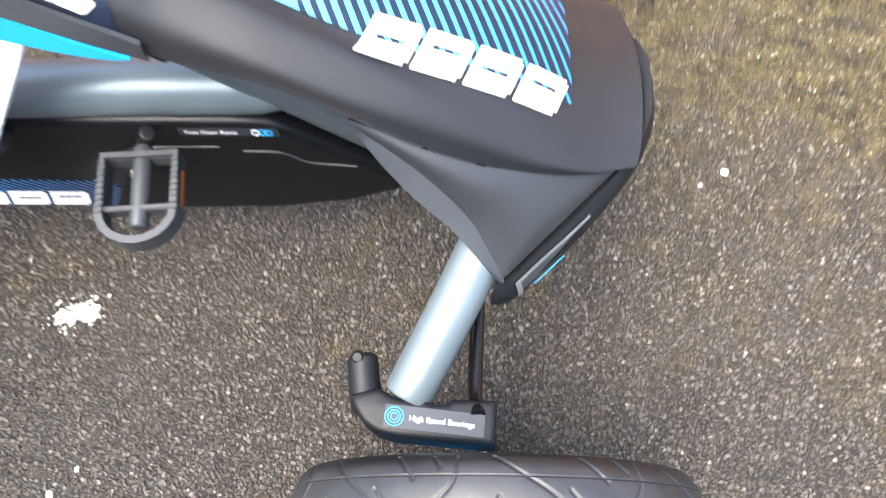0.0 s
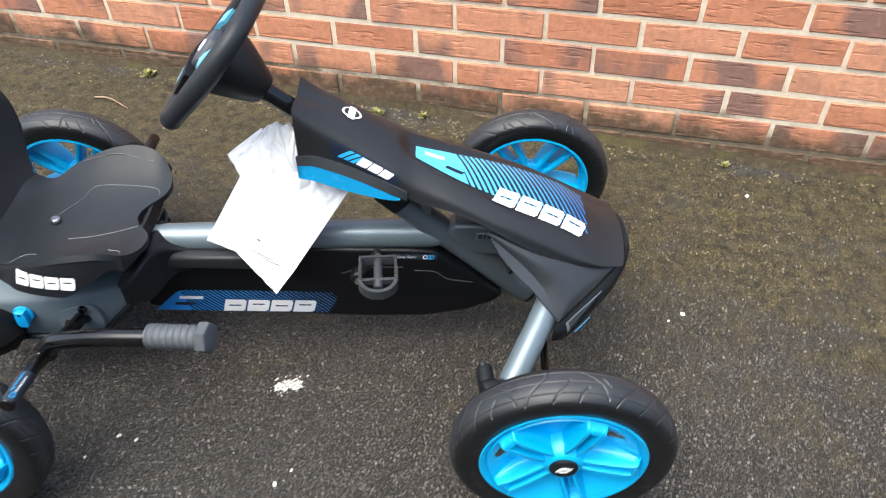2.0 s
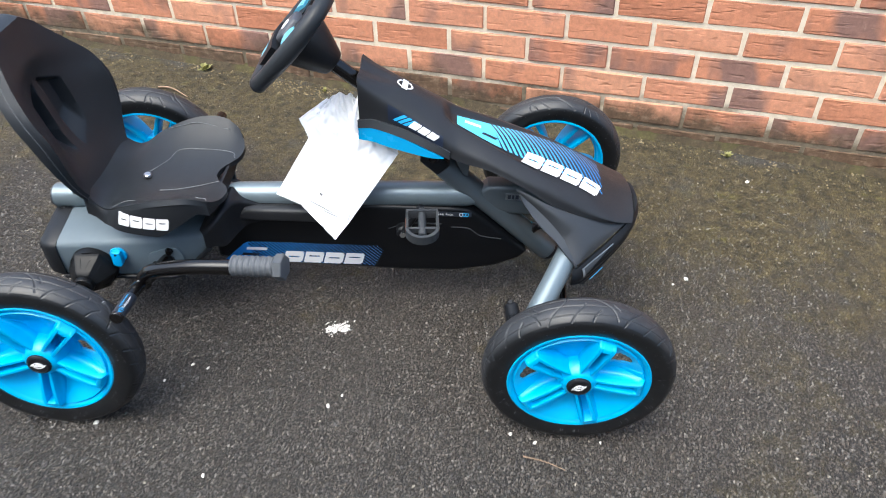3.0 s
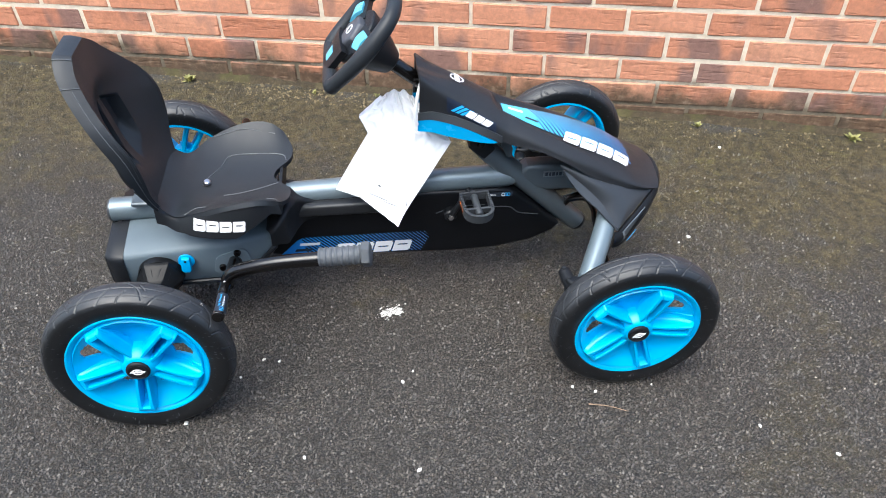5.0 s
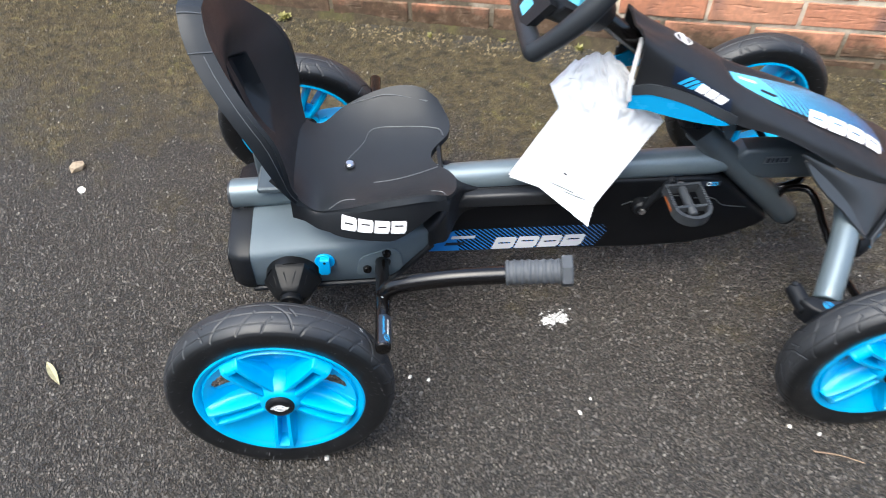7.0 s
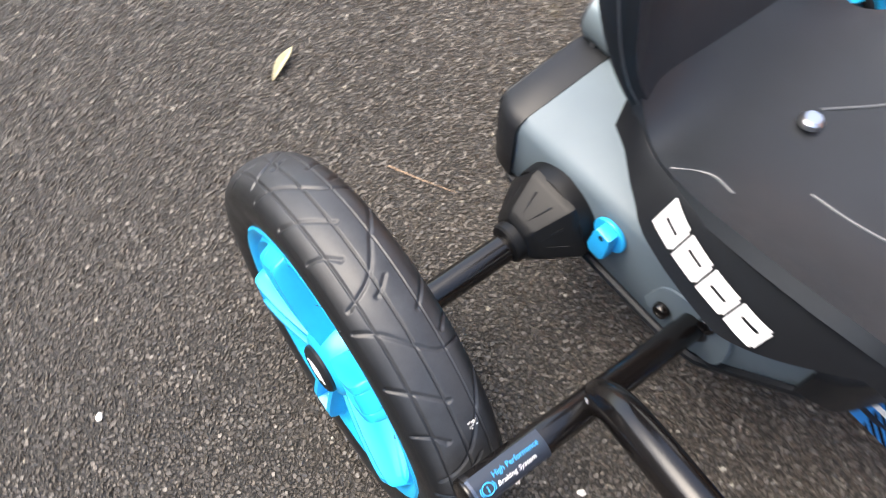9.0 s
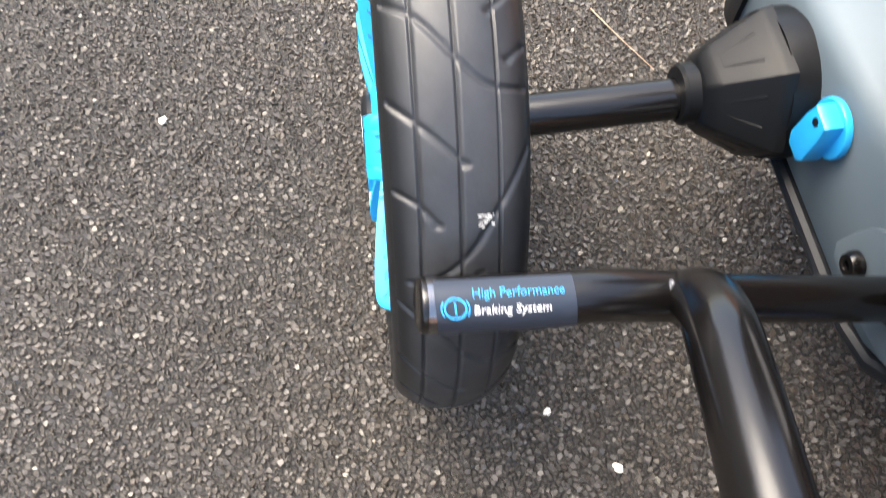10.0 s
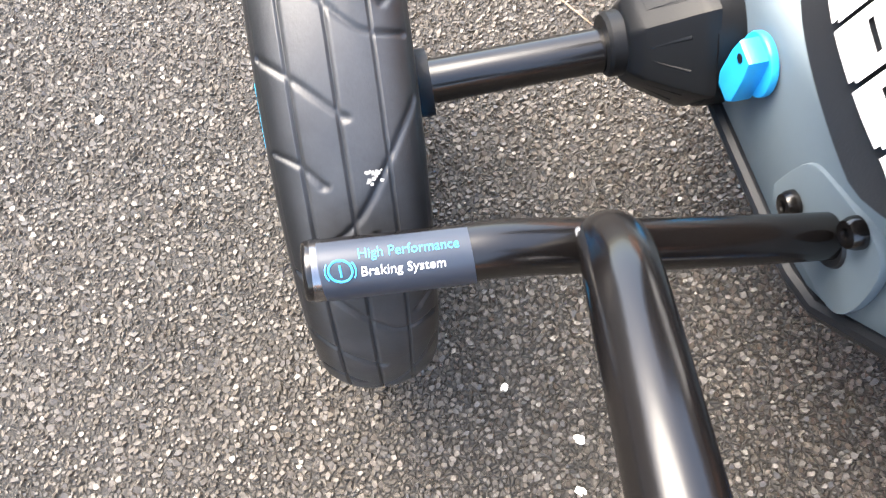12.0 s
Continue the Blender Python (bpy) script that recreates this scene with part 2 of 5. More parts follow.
def asphalt():
    m, nt, b = material("weathered_asphalt", 0.7, 0)
    v = coords(nt)
    cell = node(nt, "ShaderNodeTexVoronoi", Scale=240.0)
    nt.links.new(v, cell.inputs["Vector"])
    edge = node(nt, "ShaderNodeTexVoronoi", Scale=240.0)
    edge.feature = "DISTANCE_TO_EDGE"
    nt.links.new(v, edge.inputs["Vector"])
    sep = nt.nodes.new("ShaderNodeSeparateColor")
    nt.links.new(cell.outputs["Color"], sep.inputs[0])
    grit = ramp(nt, sep.outputs[0], [(0.0, (0.028, 0.0245, 0.0206)), (0.45, (0.044, 0.0385, 0.0324)), (0.85, (0.058, 0.0507, 0.0428)), (1.0, (0.078, 0.068, 0.0575))])
    joint = ramp(nt, edge.outputs["Distance"], [(0.0, 0.0), (0.30, 1.0)])
    col = mix(nt, joint, (0.016, 0.014, 0.0118), grit)
    wear = tex(nt, v, 2.6, 8, 0.6)
    col = mix(nt, 1.0, col, ramp(nt, wear, [(0.3, 0.72), (0.7, 1.2)]), "MULTIPLY")
    col = mossy(nt, v, col, 1.0)
    nt.links.new(col, b.inputs["Base Color"])
    nt.links.new(ramp(nt, tex(nt, v, 90, 5), [(0.3, 0.42), (0.7, 0.8)]), b.inputs["Roughness"])
    h = calc(nt, "ADD", calc(nt, "MULTIPLY", joint, 0.6), calc(nt, "MULTIPLY_ADD", sep.outputs[1], 0.7, calc(nt, "MULTIPLY", tex(nt, v, 380, 5), 0.5)))
    bump(nt, b, h, 0.85, 0.0028)
    return m


M_ASPHALT = asphalt()


def aggregate():
    m, nt, b = material("asphalt_chippings", 0.6, 0)
    geo = nt.nodes.new("ShaderNodeNewGeometry")
    v = coords(nt)
    r = geo.outputs["Random Per Island"]
    col = ramp(nt, r, [(0.0, (0.052, 0.0455, 0.0383)), (0.4, (0.070, 0.0612, 0.0518)), (0.9, (0.084, 0.0735, 0.0622)), (0.992, (0.098, 0.0858, 0.0725)), (1.0, (0.15, 0.131, 0.111))])
    col = mix(nt, 1.0, col, ramp(nt, tex(nt, v, 500, 4), [(0.3, 0.6), (0.7, 1.35)]), "MULTIPLY")
    col = mossy(nt, v, col, 0.8)
    nt.links.new(col, b.inputs["Base Color"])
    nt.links.new(calc(nt, "MULTIPLY_ADD", r, 0.35, 0.28), b.inputs["Roughness"])
    bump(nt, b, tex(nt, v, 900, 4), 0.4, 0.0006)
    return m


M_GRIT = aggregate()


def verge_mat():
    m, nt, b = material("silt_and_moss", 0.9, 0)
    v = coords(nt)
    col = ramp(nt, tex(nt, v, 70, 8, 0.8), [(0.3, (0.018, 0.013, 0.007)), (0.55, (0.060, 0.044, 0.022)), (0.8, (0.16, 0.125, 0.075))])
    col = mix(nt, ramp(nt, tex(nt, v, 8, 6, 0.7), [(0.52, 0.0), (0.66, 0.6)]), col, (0.085, 0.080, 0.018))
    nt.links.new(col, b.inputs["Base Color"])
    bump(nt, b, tex(nt, v, 260, 6, 0.75), 0.9, 0.004)
    return m


M_VERGE = verge_mat()


def brick_mat():
    m, nt, b = material("red_brick", 0.8, 0)
    info = nt.nodes.new("ShaderNodeObjectInfo")
    geo = nt.nodes.new("ShaderNodeNewGeometry")
    rnd = calc(nt, "FRACT", calc(nt, "MULTIPLY_ADD", info.outputs["Random"], 7.31, geo.outputs["Random Per Island"]))
    tc = nt.nodes.new("ShaderNodeTexCoord")
    shift = nt.nodes.new("ShaderNodeVectorMath")
    shift.operation = "ADD"
    comb = nt.nodes.new("ShaderNodeCombineXYZ")
    for i, k in enumerate((31.0, 17.0, 53.0)):
        nt.links.new(calc(nt, "MULTIPLY", rnd, k), comb.inputs[i])
    nt.links.new(tc.outputs["Object"], shift.inputs[0])
    nt.links.new(comb.outputs[0], shift.inputs[1])
    v = shift.outputs[0]
    base = ramp(nt, rnd, [(0.0, (0.50, 0.195, 0.105)), (0.4, (0.62, 0.265, 0.150)), (0.75, (0.68, 0.325, 0.195)), (1.0, (0.55, 0.215, 0.120))])
    stretch = nt.nodes.new("ShaderNodeMapping")
    stretch.inputs["Scale"].default_value = (6.0, 6.0, 2.5)
    nt.links.new(v, stretch.inputs["Vector"])
    kiln = ramp(nt, tex(nt, stretch.outputs[0], 1.0, 3, 0.5), [(0.52, 0.0), (0.61, 0.85)])
    col = mix(nt, kiln, base, (0.215, 0.130, 0.110))
    col = mix(nt, 1.0, col, ramp(nt, tex(nt, v, 70, 8, 0.7), [(0.25, 0.72), (0.75, 1.22)]), "MULTIPLY")
    pale = ramp(nt, tex(nt, v, 26, 8, 0.75), [(0.62, 0.0), (0.78, 0.6)])
    col = mix(nt, pale, col, (0.55, 0.36, 0.27))
    # splashed dirt and algae on the lowest courses
    sz = nt.nodes.new("ShaderNodeSeparateXYZ")
    nt.links.new(geo.outputs["Position"], sz.inputs[0])
    low = calc(nt, "MULTIPLY_ADD", sz.outputs[2], -6.5, 1.27)
    grime = ramp(nt, calc(nt, "ADD", low, calc(nt, "MULTIPLY_ADD", tex(nt, geo.outputs["Position"], 9, 7, 0.7), 1.3, -0.72)), [(0.42, 0.0), (0.85, 0.92)])
    col = mix(nt, grime, col, ramp(nt, tex(nt, v, 40, 6), [(0.3, (0.035, 0.026, 0.016)), (0.55, (0.10, 0.070, 0.040)), (0.75, (0.26, 0.19, 0.13))]))
    nt.links.new(col, b.inputs["Base Color"])
    crease = nt.nodes.new("ShaderNodeMapping")
    crease.inputs["Scale"].default_value = (16.0, 16.0, 75.0)
    nt.links.new(v, crease.inputs["Vector"])
    folds = ramp(nt, tex(nt, crease.outputs[0], 1.0, 4, 0.6), [(0.36, 0.0), (0.46, 1.0)])
    h = calc(nt, "ADD", calc(nt, "MULTIPLY", folds, 0.8), calc(nt, "MULTIPLY", tex(nt, v, 240, 6, 0.7), 0.6))
    bump(nt, b, h, 0.7, 0.0035)
    return m


M_BRICK = brick_mat()


def mortar_mat():
    m, nt, b = material("sandy_mortar", 0.9, 0)
    v = coords(nt)
    col = ramp(nt, tex(nt, v, 40, 8, 0.7), [(0.25, (0.66, 0.54, 0.40)), (0.75, (0.90, 0.79, 0.62))])
    geo = nt.nodes.new("ShaderNodeNewGeometry")
    sz = nt.nodes.new("ShaderNodeSeparateXYZ")
    nt.links.new(geo.outputs["Position"], sz.inputs[0])
    low = calc(nt, "MULTIPLY_ADD", sz.outputs[2], -6.0, 1.22)
    grime = ramp(nt, calc(nt, "ADD", low, calc(nt, "MULTIPLY_ADD", tex(nt, v, 9, 7, 0.7), 1.3, -0.72)), [(0.35, 0.0), (0.75, 0.9)])
    col = mix(nt, grime, col, ramp(nt, tex(nt, v, 45, 6), [(0.3, (0.05, 0.040, 0.024)), (0.7, (0.17, 0.13, 0.08))]))
    nt.links.new(col, b.inputs["Base Color"])
    bump(nt, b, tex(nt, v, 420, 6, 0.75), 0.7, 0.002)
    return m


M_MORTAR = mortar_mat()


def film_plastic():
    m, nt, b = material("clear_polythene", 0.16, 0, (0.95, 0.955, 0.96))
    b.inputs["Transmission Weight"].default_value = 0.05
    b.inputs["IOR"].default_value = 1.2
    v = coords(nt)
    bump(nt, b, tex(nt, v, 45, 5), 0.25, 0.003)
    return m


M_FILM = film_plastic()

# ---- mesh helpers ----


def ease(x, a, b):
    t = min(1.0, max(0.0, (x - a) / (b - a)))
    return t * t * (3 - 2 * t)


def finish(bm, smooth=0.6):
    bmesh.ops.recalc_face_normals(bm, faces=bm.faces)
    for f in bm.faces:
        f.smooth = True
    for e in bm.edges:
        if len(e.link_faces) == 2 and e.calc_face_angle(0) > smooth:
            e.smooth = False


def part(name, bm, mat, parent, label="", smooth=0.6):
    finish(bm, smooth)
    me = bpy.data.meshes.new(name)
    bm.to_mesh(me)
    bm.free()
    me.materials.append(mat)
    ob = new(name, me)
    if parent:
        ob.parent = parent
    return tagged(ob, label)


def thing(name, label, category, group="", kind="", at=(0, 0, 0)):
    ob = new(name)
    ob.empty_display_size = 0.05
    ob.location = at
    return tagged(ob, label, category, group, kind)


def box(size, at=(0, 0, 0), bevel=0.004, segs=2, turn=None):
    bm = bmesh.new()
    bmesh.ops.create_cube(bm, size=1)
    bmesh.ops.scale(bm, vec=size, verts=bm.verts)
    if bevel:
        bmesh.ops.bevel(bm, geom=bm.edges[:], offset=bevel, segments=segs, profile=0.6, affect="EDGES")
    m = Matrix.Translation(at) @ (turn.to_4x4() if turn else Matrix())
    bmesh.ops.transform(bm, matrix=m, verts=bm.verts)
    return bm


def join(*bms):
    out = bms[0]
    for b in bms[1:]:
        me = bpy.data.meshes.new("tmp")
        b.to_mesh(me)
        b.free()
        out.from_mesh(me)
        bpy.data.meshes.remove(me)
    return out


def curve_points(pts, n=10):
    """Catmull-Rom through pts."""
    pts = [Vector(p) for p in pts]
    ext = [2 * pts[0] - pts[1]] + pts + [2 * pts[-1] - pts[-2]]
    out = []
    for i in range(len(pts) - 1):
        a, b, c, d = ext[i:i + 4]
        for k in range(n):
            t = k / n
            out.append(0.5 * ((2 * b) + (c - a) * t + (2 * a - 5 * b + 4 * c - d) * t * t + (3 * b - a - 3 * c + d) * t ** 3))
    return out + [pts[-1]]


def tube(pts, r, seg=20, n=0, cap_round=0.0, shape=None, closed=False):
    """A swept tube; r is a number or a function of 0..1. shape: a list of 2D points in place of a circle."""
    path = curve_points(pts, n) if n else [Vector(p) for p in pts]
    if closed:
        path = path[:-1]
    bm = bmesh.new()
    rings = []
    up = None
    cnt = len(path)
    for i, p in enumerate(path):
        if closed:
            d = (path[(i + 1) % cnt] - path[i - 1]).normalized()
        else:
            d = (path[min(i + 1, cnt - 1)] - path[max(i - 1, 0)]).normalized()
        if up is None:
            up = Vector((0, 0, 1)) if abs(d.z) < 0.9 else Vector((1, 0, 0))
        s = d.cross(up).normalized()
        up = s.cross(d).normalized()
        rr = r(i / (cnt - 1)) if callable(r) else r
        if shape:
            ring = [bm.verts.new(p + s * a * rr + up * b * rr) for a, b in shape]
        else:
            ring = [bm.verts.new(p + (s * math.cos(a) + up * math.sin(a)) * rr) for a in (2 * math.pi * k / seg for k in range(seg))]
        rings.append(ring)
    m = len(rings[0])
    for a, b in zip(rings, rings[1:] + ([rings[0]] if closed else [])):
        for k in range(m):
            bm.faces.new((a[k], a[(k + 1) % m], b[(k + 1) % m], b[k]))
    if not closed:
        for ring in (rings[0], rings[-1]):
            f = bm.faces.new(ring)
            if cap_round:
                bmesh.ops.bevel(bm, geom=list(f.edges), offset=cap_round, segments=3, profile=0.5, affect="EDGES")
    return bm


def lathe(profile, seg=64, closed=False):
    """Turned about the local y axis; profile: (radius, y)."""
    bm = bmesh.new()
    rings = []
    for r, y in profile:
        if r < 1e-6:
            rings.append([bm.verts.new((0, y, 0))])
        else:
            rings.append([bm.verts.new((r * math.cos(a), y, r * math.sin(a))) for a in (2 * math.pi * k / seg for k in range(seg))])
    pairs = list(zip(rings, rings[1:]))
    if closed:
        pairs.append((rings[-1], rings[0]))
    for a, b in pairs:
        for k in range(seg):
            q = (k + 1) % seg
            if len(a) == 1:
                bm.faces.new((a[0], b[q], b[k]))
            elif len(b) == 1:
                bm.faces.new((a[k], a[q], b[0]))
            else:
                bm.faces.new((a[k], a[q], b[q], b[k]))
    return bm


def prism(outline, lo, hi, axis="y", bevel=0.0, segs=2):
    """A flat outline of 2D points pushed from lo to hi along an axis."""
    def place(a, b, c):
        return {"y": (a, c, b), "z": (a, b, c), "x": (c, a, b)}[axis]
    bm = bmesh.new()
    low = [bm.verts.new(place(a, b, lo)) for a, b in outline]
    top = [bm.verts.new(place(a, b, hi)) for a, b in outline]
    n = len(outline)
    bm.faces.new(low)
    bm.faces.new(top)
    for k in range(n):
        bm.faces.new((low[k], low[(k + 1) % n], top[(k + 1) % n], top[k]))
    if bevel:
        bmesh.ops.recalc_face_normals(bm, faces=bm.faces)
        keep = [e for e in bm.edges if abs(e.verts[0].co["xyz".index(axis)] - e.verts[1].co["xyz".index(axis)]) < 1e-6]
        bmesh.ops.bevel(bm, geom=keep, offset=bevel, segments=segs, profile=0.55, affect="EDGES")
    return bm


def sheet(nu, nv, place, thick=0.0, keep=None):
    """A grid surface place(u, v), u and v in 0..1, thickened."""
    bm = bmesh.new()
    g = [[bm.verts.new(place(i / nu, j / nv)) for j in range(nv + 1)] for i in range(nu + 1)]
    for i in range(nu):
        for j in range(nv):
            if keep is None or keep((i + 0.5) / nu, (j + 0.5) / nv):
                bm.faces.new((g[i][j], g[i + 1][j], g[i + 1][j + 1], g[i][j + 1]))
    bmesh.ops.delete(bm, geom=[v for v in bm.verts if not v.link_faces], context="VERTS")
    if thick:
        bmesh.ops.recalc_face_normals(bm, faces=bm.faces)
        bmesh.ops.solidify(bm, geom=bm.faces[:], thickness=thick)
    return bm


def spline(keys, x):
    """Smooth value at x through (x, value...) rows."""
    if x <= keys[0][0]:
        return keys[0][1:]
    for i in range(len(keys) - 1):
        a, b = keys[i], keys[i + 1]
        if x <= b[0]:
            t = (x - a[0]) / (b[0] - a[0])
            p = keys[i - 1] if i else a
            q = keys[i + 2] if i + 2 < len(keys) else b
            h = b[0] - a[0]
            out = []
            for k in range(1, len(a)):
                ma = (b[k] - p[k]) / (b[0] - p[0]) * h
                mb = (q[k] - a[k]) / (q[0] - a[0]) * h
                t2, t3 = t * t, t ** 3
                out.append((2 * t3 - 3 * t2 + 1) * a[k] + (t3 - 2 * t2 + t) * ma + (3 * t2 - 2 * t3) * b[k] + (t3 - t2) * mb)
            return tuple(out)
    return keys[-1][1:]


def lettering(name, words, size, mat, parent, m, label="", align="LEFT"):
    """Flat words in the built-in font, standing in the plane of m (x along, y up)."""
    cu = bpy.data.curves.new(name, "FONT")
    cu.body, cu.size, cu.align_x, cu.extrude, cu.resolution_u = words, size, align, 0.00015, 3
    tmp = bpy.data.objects.new(name, cu)
    scene.collection.objects.link(tmp)
    me = bpy.data.meshes.new_from_object(tmp.evaluated_get(bpy.context.evaluated_depsgraph_get()))
    bpy.data.objects.remove(tmp)
    me.materials.clear()
    me.materials.append(mat)
    me.transform(m)
    ob = new(name, me)
    ob.parent = parent
    return tagged(ob, label)


def word_mark(parent, place, x0, width, height, count=4, slant=0.28, slit=True):
    """Slanted chamfered blocks with a narrow slit, a plain stand-in for a word mark; place(a, b) sets a point of the flat design on its surface."""
    w = width / count
    n, m = 14, 9
    for k in range(count):
        bm = bmesh.new()
        a0, a1 = x0 + k * w + w * 0.03, x0 + (k + 1) * w - w * 0.05
        for i in range(n):
            for j in range(m):
                if slit and 3 <= i <= 10 and j == (5 if k % 2 else 4):
                    continue
                if i == n - 1 and j in (0, m - 1):
                    continue
                quad = []
                for di, dj in ((0, 0), (1, 0), (1, 1), (0, 1)):
                    b = (j + dj) / m * height
                    quad.append(bm.verts.new(place(a0 + (a1 - a0) * (i + di) / n + slant * b, b)))
                bm.faces.new(quad)
        bmesh.ops.remove_doubles(bm, verts=bm.verts, dist=0.00005)
        part("word_block", bm, M_WHITE, parent, "white slanted block of a word mark")

# ---- ground and wall ----
GROUND = bmesh.new()
bmesh.ops.create_grid(GROUND, x_segments=8, y_segments=8, size=60)
ground = part("ground", GROUND, M_ASPHALT, None)
tagged(ground, "worn dark asphalt drive with moss near the wall", "asphalt ground", kind="structure")

PITCH, COURSE, BED2 = 0.2265, 0.0765, 0.065
WALL_ANGLE = -14.16
wall_m = pose(0, 0.9834, 0, 0, -2.09, WALL_ANGLE)
WALL = box((12.0, 0.20, 1.30), (1.0, 0.1035, 0.264), 0)
wall_north = part("wall_north", WALL, M_MORTAR, None)
tagged(wall_north, "orange-red brick wall with pale sandy mortar joints", "brick wall", kind="structure")
wall_north.matrix_world = wall_m

# plain unseen wall, added to block low sky light and deepen the shade
wall_south = part("wall_south", box((16.0, 0.25, 3.4), (1.0, 0, 1.5), 0.02, 1), M_RENDER, None)
tagged(wall_south, "plain unseen wall added to block low sky light", "house wall", kind="structure")
wall_south.matrix_world = pose(0, -4.4, 0, 0, 0, WALL_ANGLE)

# ---- the go-kart ----
kart = thing("pedal_go_kart", "black and sky-blue pedal go-kart with grey frame on four wheels", "go-kart")

# wheels, turned about local y, the outer face towards -y
R_TYRE, R_RIM = 0.163, 0.1205


def tyre_mesh():
    prof = [(R_RIM - 0.006, -0.022), (R_RIM, -0.0255), (0.127, -0.0278), (0.135, -0.0294), (0.1415, -0.0297), (0.1470, -0.0293), (0.1496, -0.0286), (0.1508, -0.0279), (0.1522, -0.02705)]
    lines = (-0.0165, -0.001, 0.0145)
    ys = [-0.0266 + 0.0532 * k / 44 for k in range(45)]
    ys = [y for y in ys if min(abs(y - c) for c in lines) > 0.0012] + [c + d for c in lines for d in (-0.0009, -0.0004, 0.0004, 0.0009)]
    for y in sorted(ys):
        prof.append((0.1523 + 0.0107 * (1 - (abs(y) / 0.0273) ** 2.5), y))
    prof += [(r, -y) for r, y in reversed(prof[:9])]
    seg = 1300
    n = len(prof)
    r = np.array([p[0] for p in prof])
    y = np.array([p[1] for p in prof])
    th = np.arange(seg) / seg * 2 * np.pi
    T, Y = np.meshgrid(th, y, indexing="ij")
    Rr = np.tile(r, (seg, 1))
    depth = np.zeros_like(Rr)
    tread = np.abs(Y) < 0.0270
    for line in lines:
        depth = np.maximum(depth, (np.abs(Y - line) < 0.0006) * 0.0015)
    # curved sipes, eight groups round the tyre: across the tread (0 outer, 1 inner) and along the group
    sipes = (
        ((0.02, 0.00), (0.23, 0.07), (0.52, 0.21), (0.71, 0.275), (0.96, 0.285)),
        ((-0.05, 0.285), (0.24, 0.39), (0.52, 0.50)),
        ((0.03, 0.585), (0.18, 0.62), (0.32, 0.685)),
        ((1.05, 0.43), (0.77, 0.63), (0.58, 0.76), (0.40, 0.84), (0.12, 0.90)),
        ((1.05, -0.09), (0.90, -0.015), (0.73, 0.06)),
        ((1.05, 0.14), (0.94, 0.165), (0.85, 0.20)),
        ((0.62, -0.15), (0.52, -0.11), (0.42, -0.08)))
    groups, pitch, span = 8, 2 * math.pi * 0.160 / 8, 0.0546
    along = ((0.800 - T) * groups / (2 * np.pi) + 0.672) % 1.0
    across = (Y + span / 2) / span
    for sipe in sipes:
        path = curve_points([(a * span, b * pitch, 0) for a, b in sipe], 6)
        dist = np.full_like(Rr, 1.0)
        for p, q in zip(path, path[1:]):
            dx, dy = q.x - p.x, q.y - p.y
            ex = across * span - p.x
            ey = (along * pitch - p.y + pitch / 2) % pitch - pitch / 2
            k = np.clip((ex * dx + ey * dy) / (dx * dx + dy * dy), 0, 1)
            dist = np.minimum(dist, np.hypot(ex - k * dx, ey - k * dy))
        end = np.hypot(across * span - path[-1].x, (along * pitch - path[-1].y + pitch / 2) % pitch - pitch / 2)
        dist = np.minimum(dist, np.maximum(end - 0.0006, 0))
        depth = np.maximum(depth, 0.0016 / (1 + np.exp((dist - 0.0009) / 0.00022)))
    Rr = Rr - depth * tread
    co = np.stack([Rr * np.cos(T), Y, Rr * np.sin(T)], -1).reshape(-1, 3)
    i, j = np.meshgrid(np.arange(seg), np.arange(n - 1), indexing="ij")
    i2 = (i + 1) % seg
    faces = np.stack([i * n + j, i2 * n + j, i2 * n + j + 1, i * n + j + 1], -1).reshape(-1, 4)
    me = bpy.data.meshes.new("tyre")
    me.from_pydata(co.tolist(), [], faces.tolist())
    me.polygons.foreach_set("use_smooth", np.ones(len(faces), bool))
    me.materials.append(M_TYRE)
    return me


TYRE = tyre_mesh()


def bowl(r):
    """Depth of the dished web at radius r (outwards is minus)."""
    return spline([(0.020, 0.004), (0.034, 0.007), (0.055, 0.0065), (0.075, 0.001), (0.092, -0.009), (0.103, -0.0165), (0.1095, -0.0205)], r)[0]


SPOKE_TOP = [(0.020, -0.0260), (0.035, -0.0290), (0.060, -0.0330), (0.085, -0.0355), (0.100, -0.0355), (0.1045, -0.0325), (0.1085, -0.0235), (0.1105, -0.0208)]


def spoke_mesh():
    """A moulded spoke: two ridges with a groove between, closed at its outer end."""
    # across in millimetres, share of the height
    cross = [(-18.5, 0.0), (-17.2, 0.42), (-15.2, 0.50), (-14.2, 0.90), (-13.2, 1.0), (-8.2, 1.0), (-7.2, 0.90), (-6.2, 0.20), (6.2, 0.20), (7.2, 0.90), (8.2, 1.0), (13.2, 1.0), (14.2, 0.90), (15.2, 0.50), (17.2, 0.42), (18.5, 0.0)]

    def place(u, v):
        r = 0.020 + 0.0895 * u
        k = v * (len(cross) - 1)
        i = min(int(k), len(cross) - 2)
        t = k - i
        c = cross[i][0] + (cross[i + 1][0] - cross[i][0]) * t
        h = cross[i][1] + (cross[i + 1][1] - cross[i][1]) * t
        # the groove is closed by a cross bar at its outer end, with a small pocket in it
        if abs(c) < 7.5:
            h = max(h, min(1.0, max(0.0, (r - 0.0930) / 0.0020)))
        half = 0.00080 + 0.00024 * ((r - 0.020) / 0.088)
        low, top = bowl(r) + 0.001, spline(SPOKE_TOP, r)[0]
        return Vector((r, low + (top - low) * h, c * half))
    return sheet(60, 30, place)


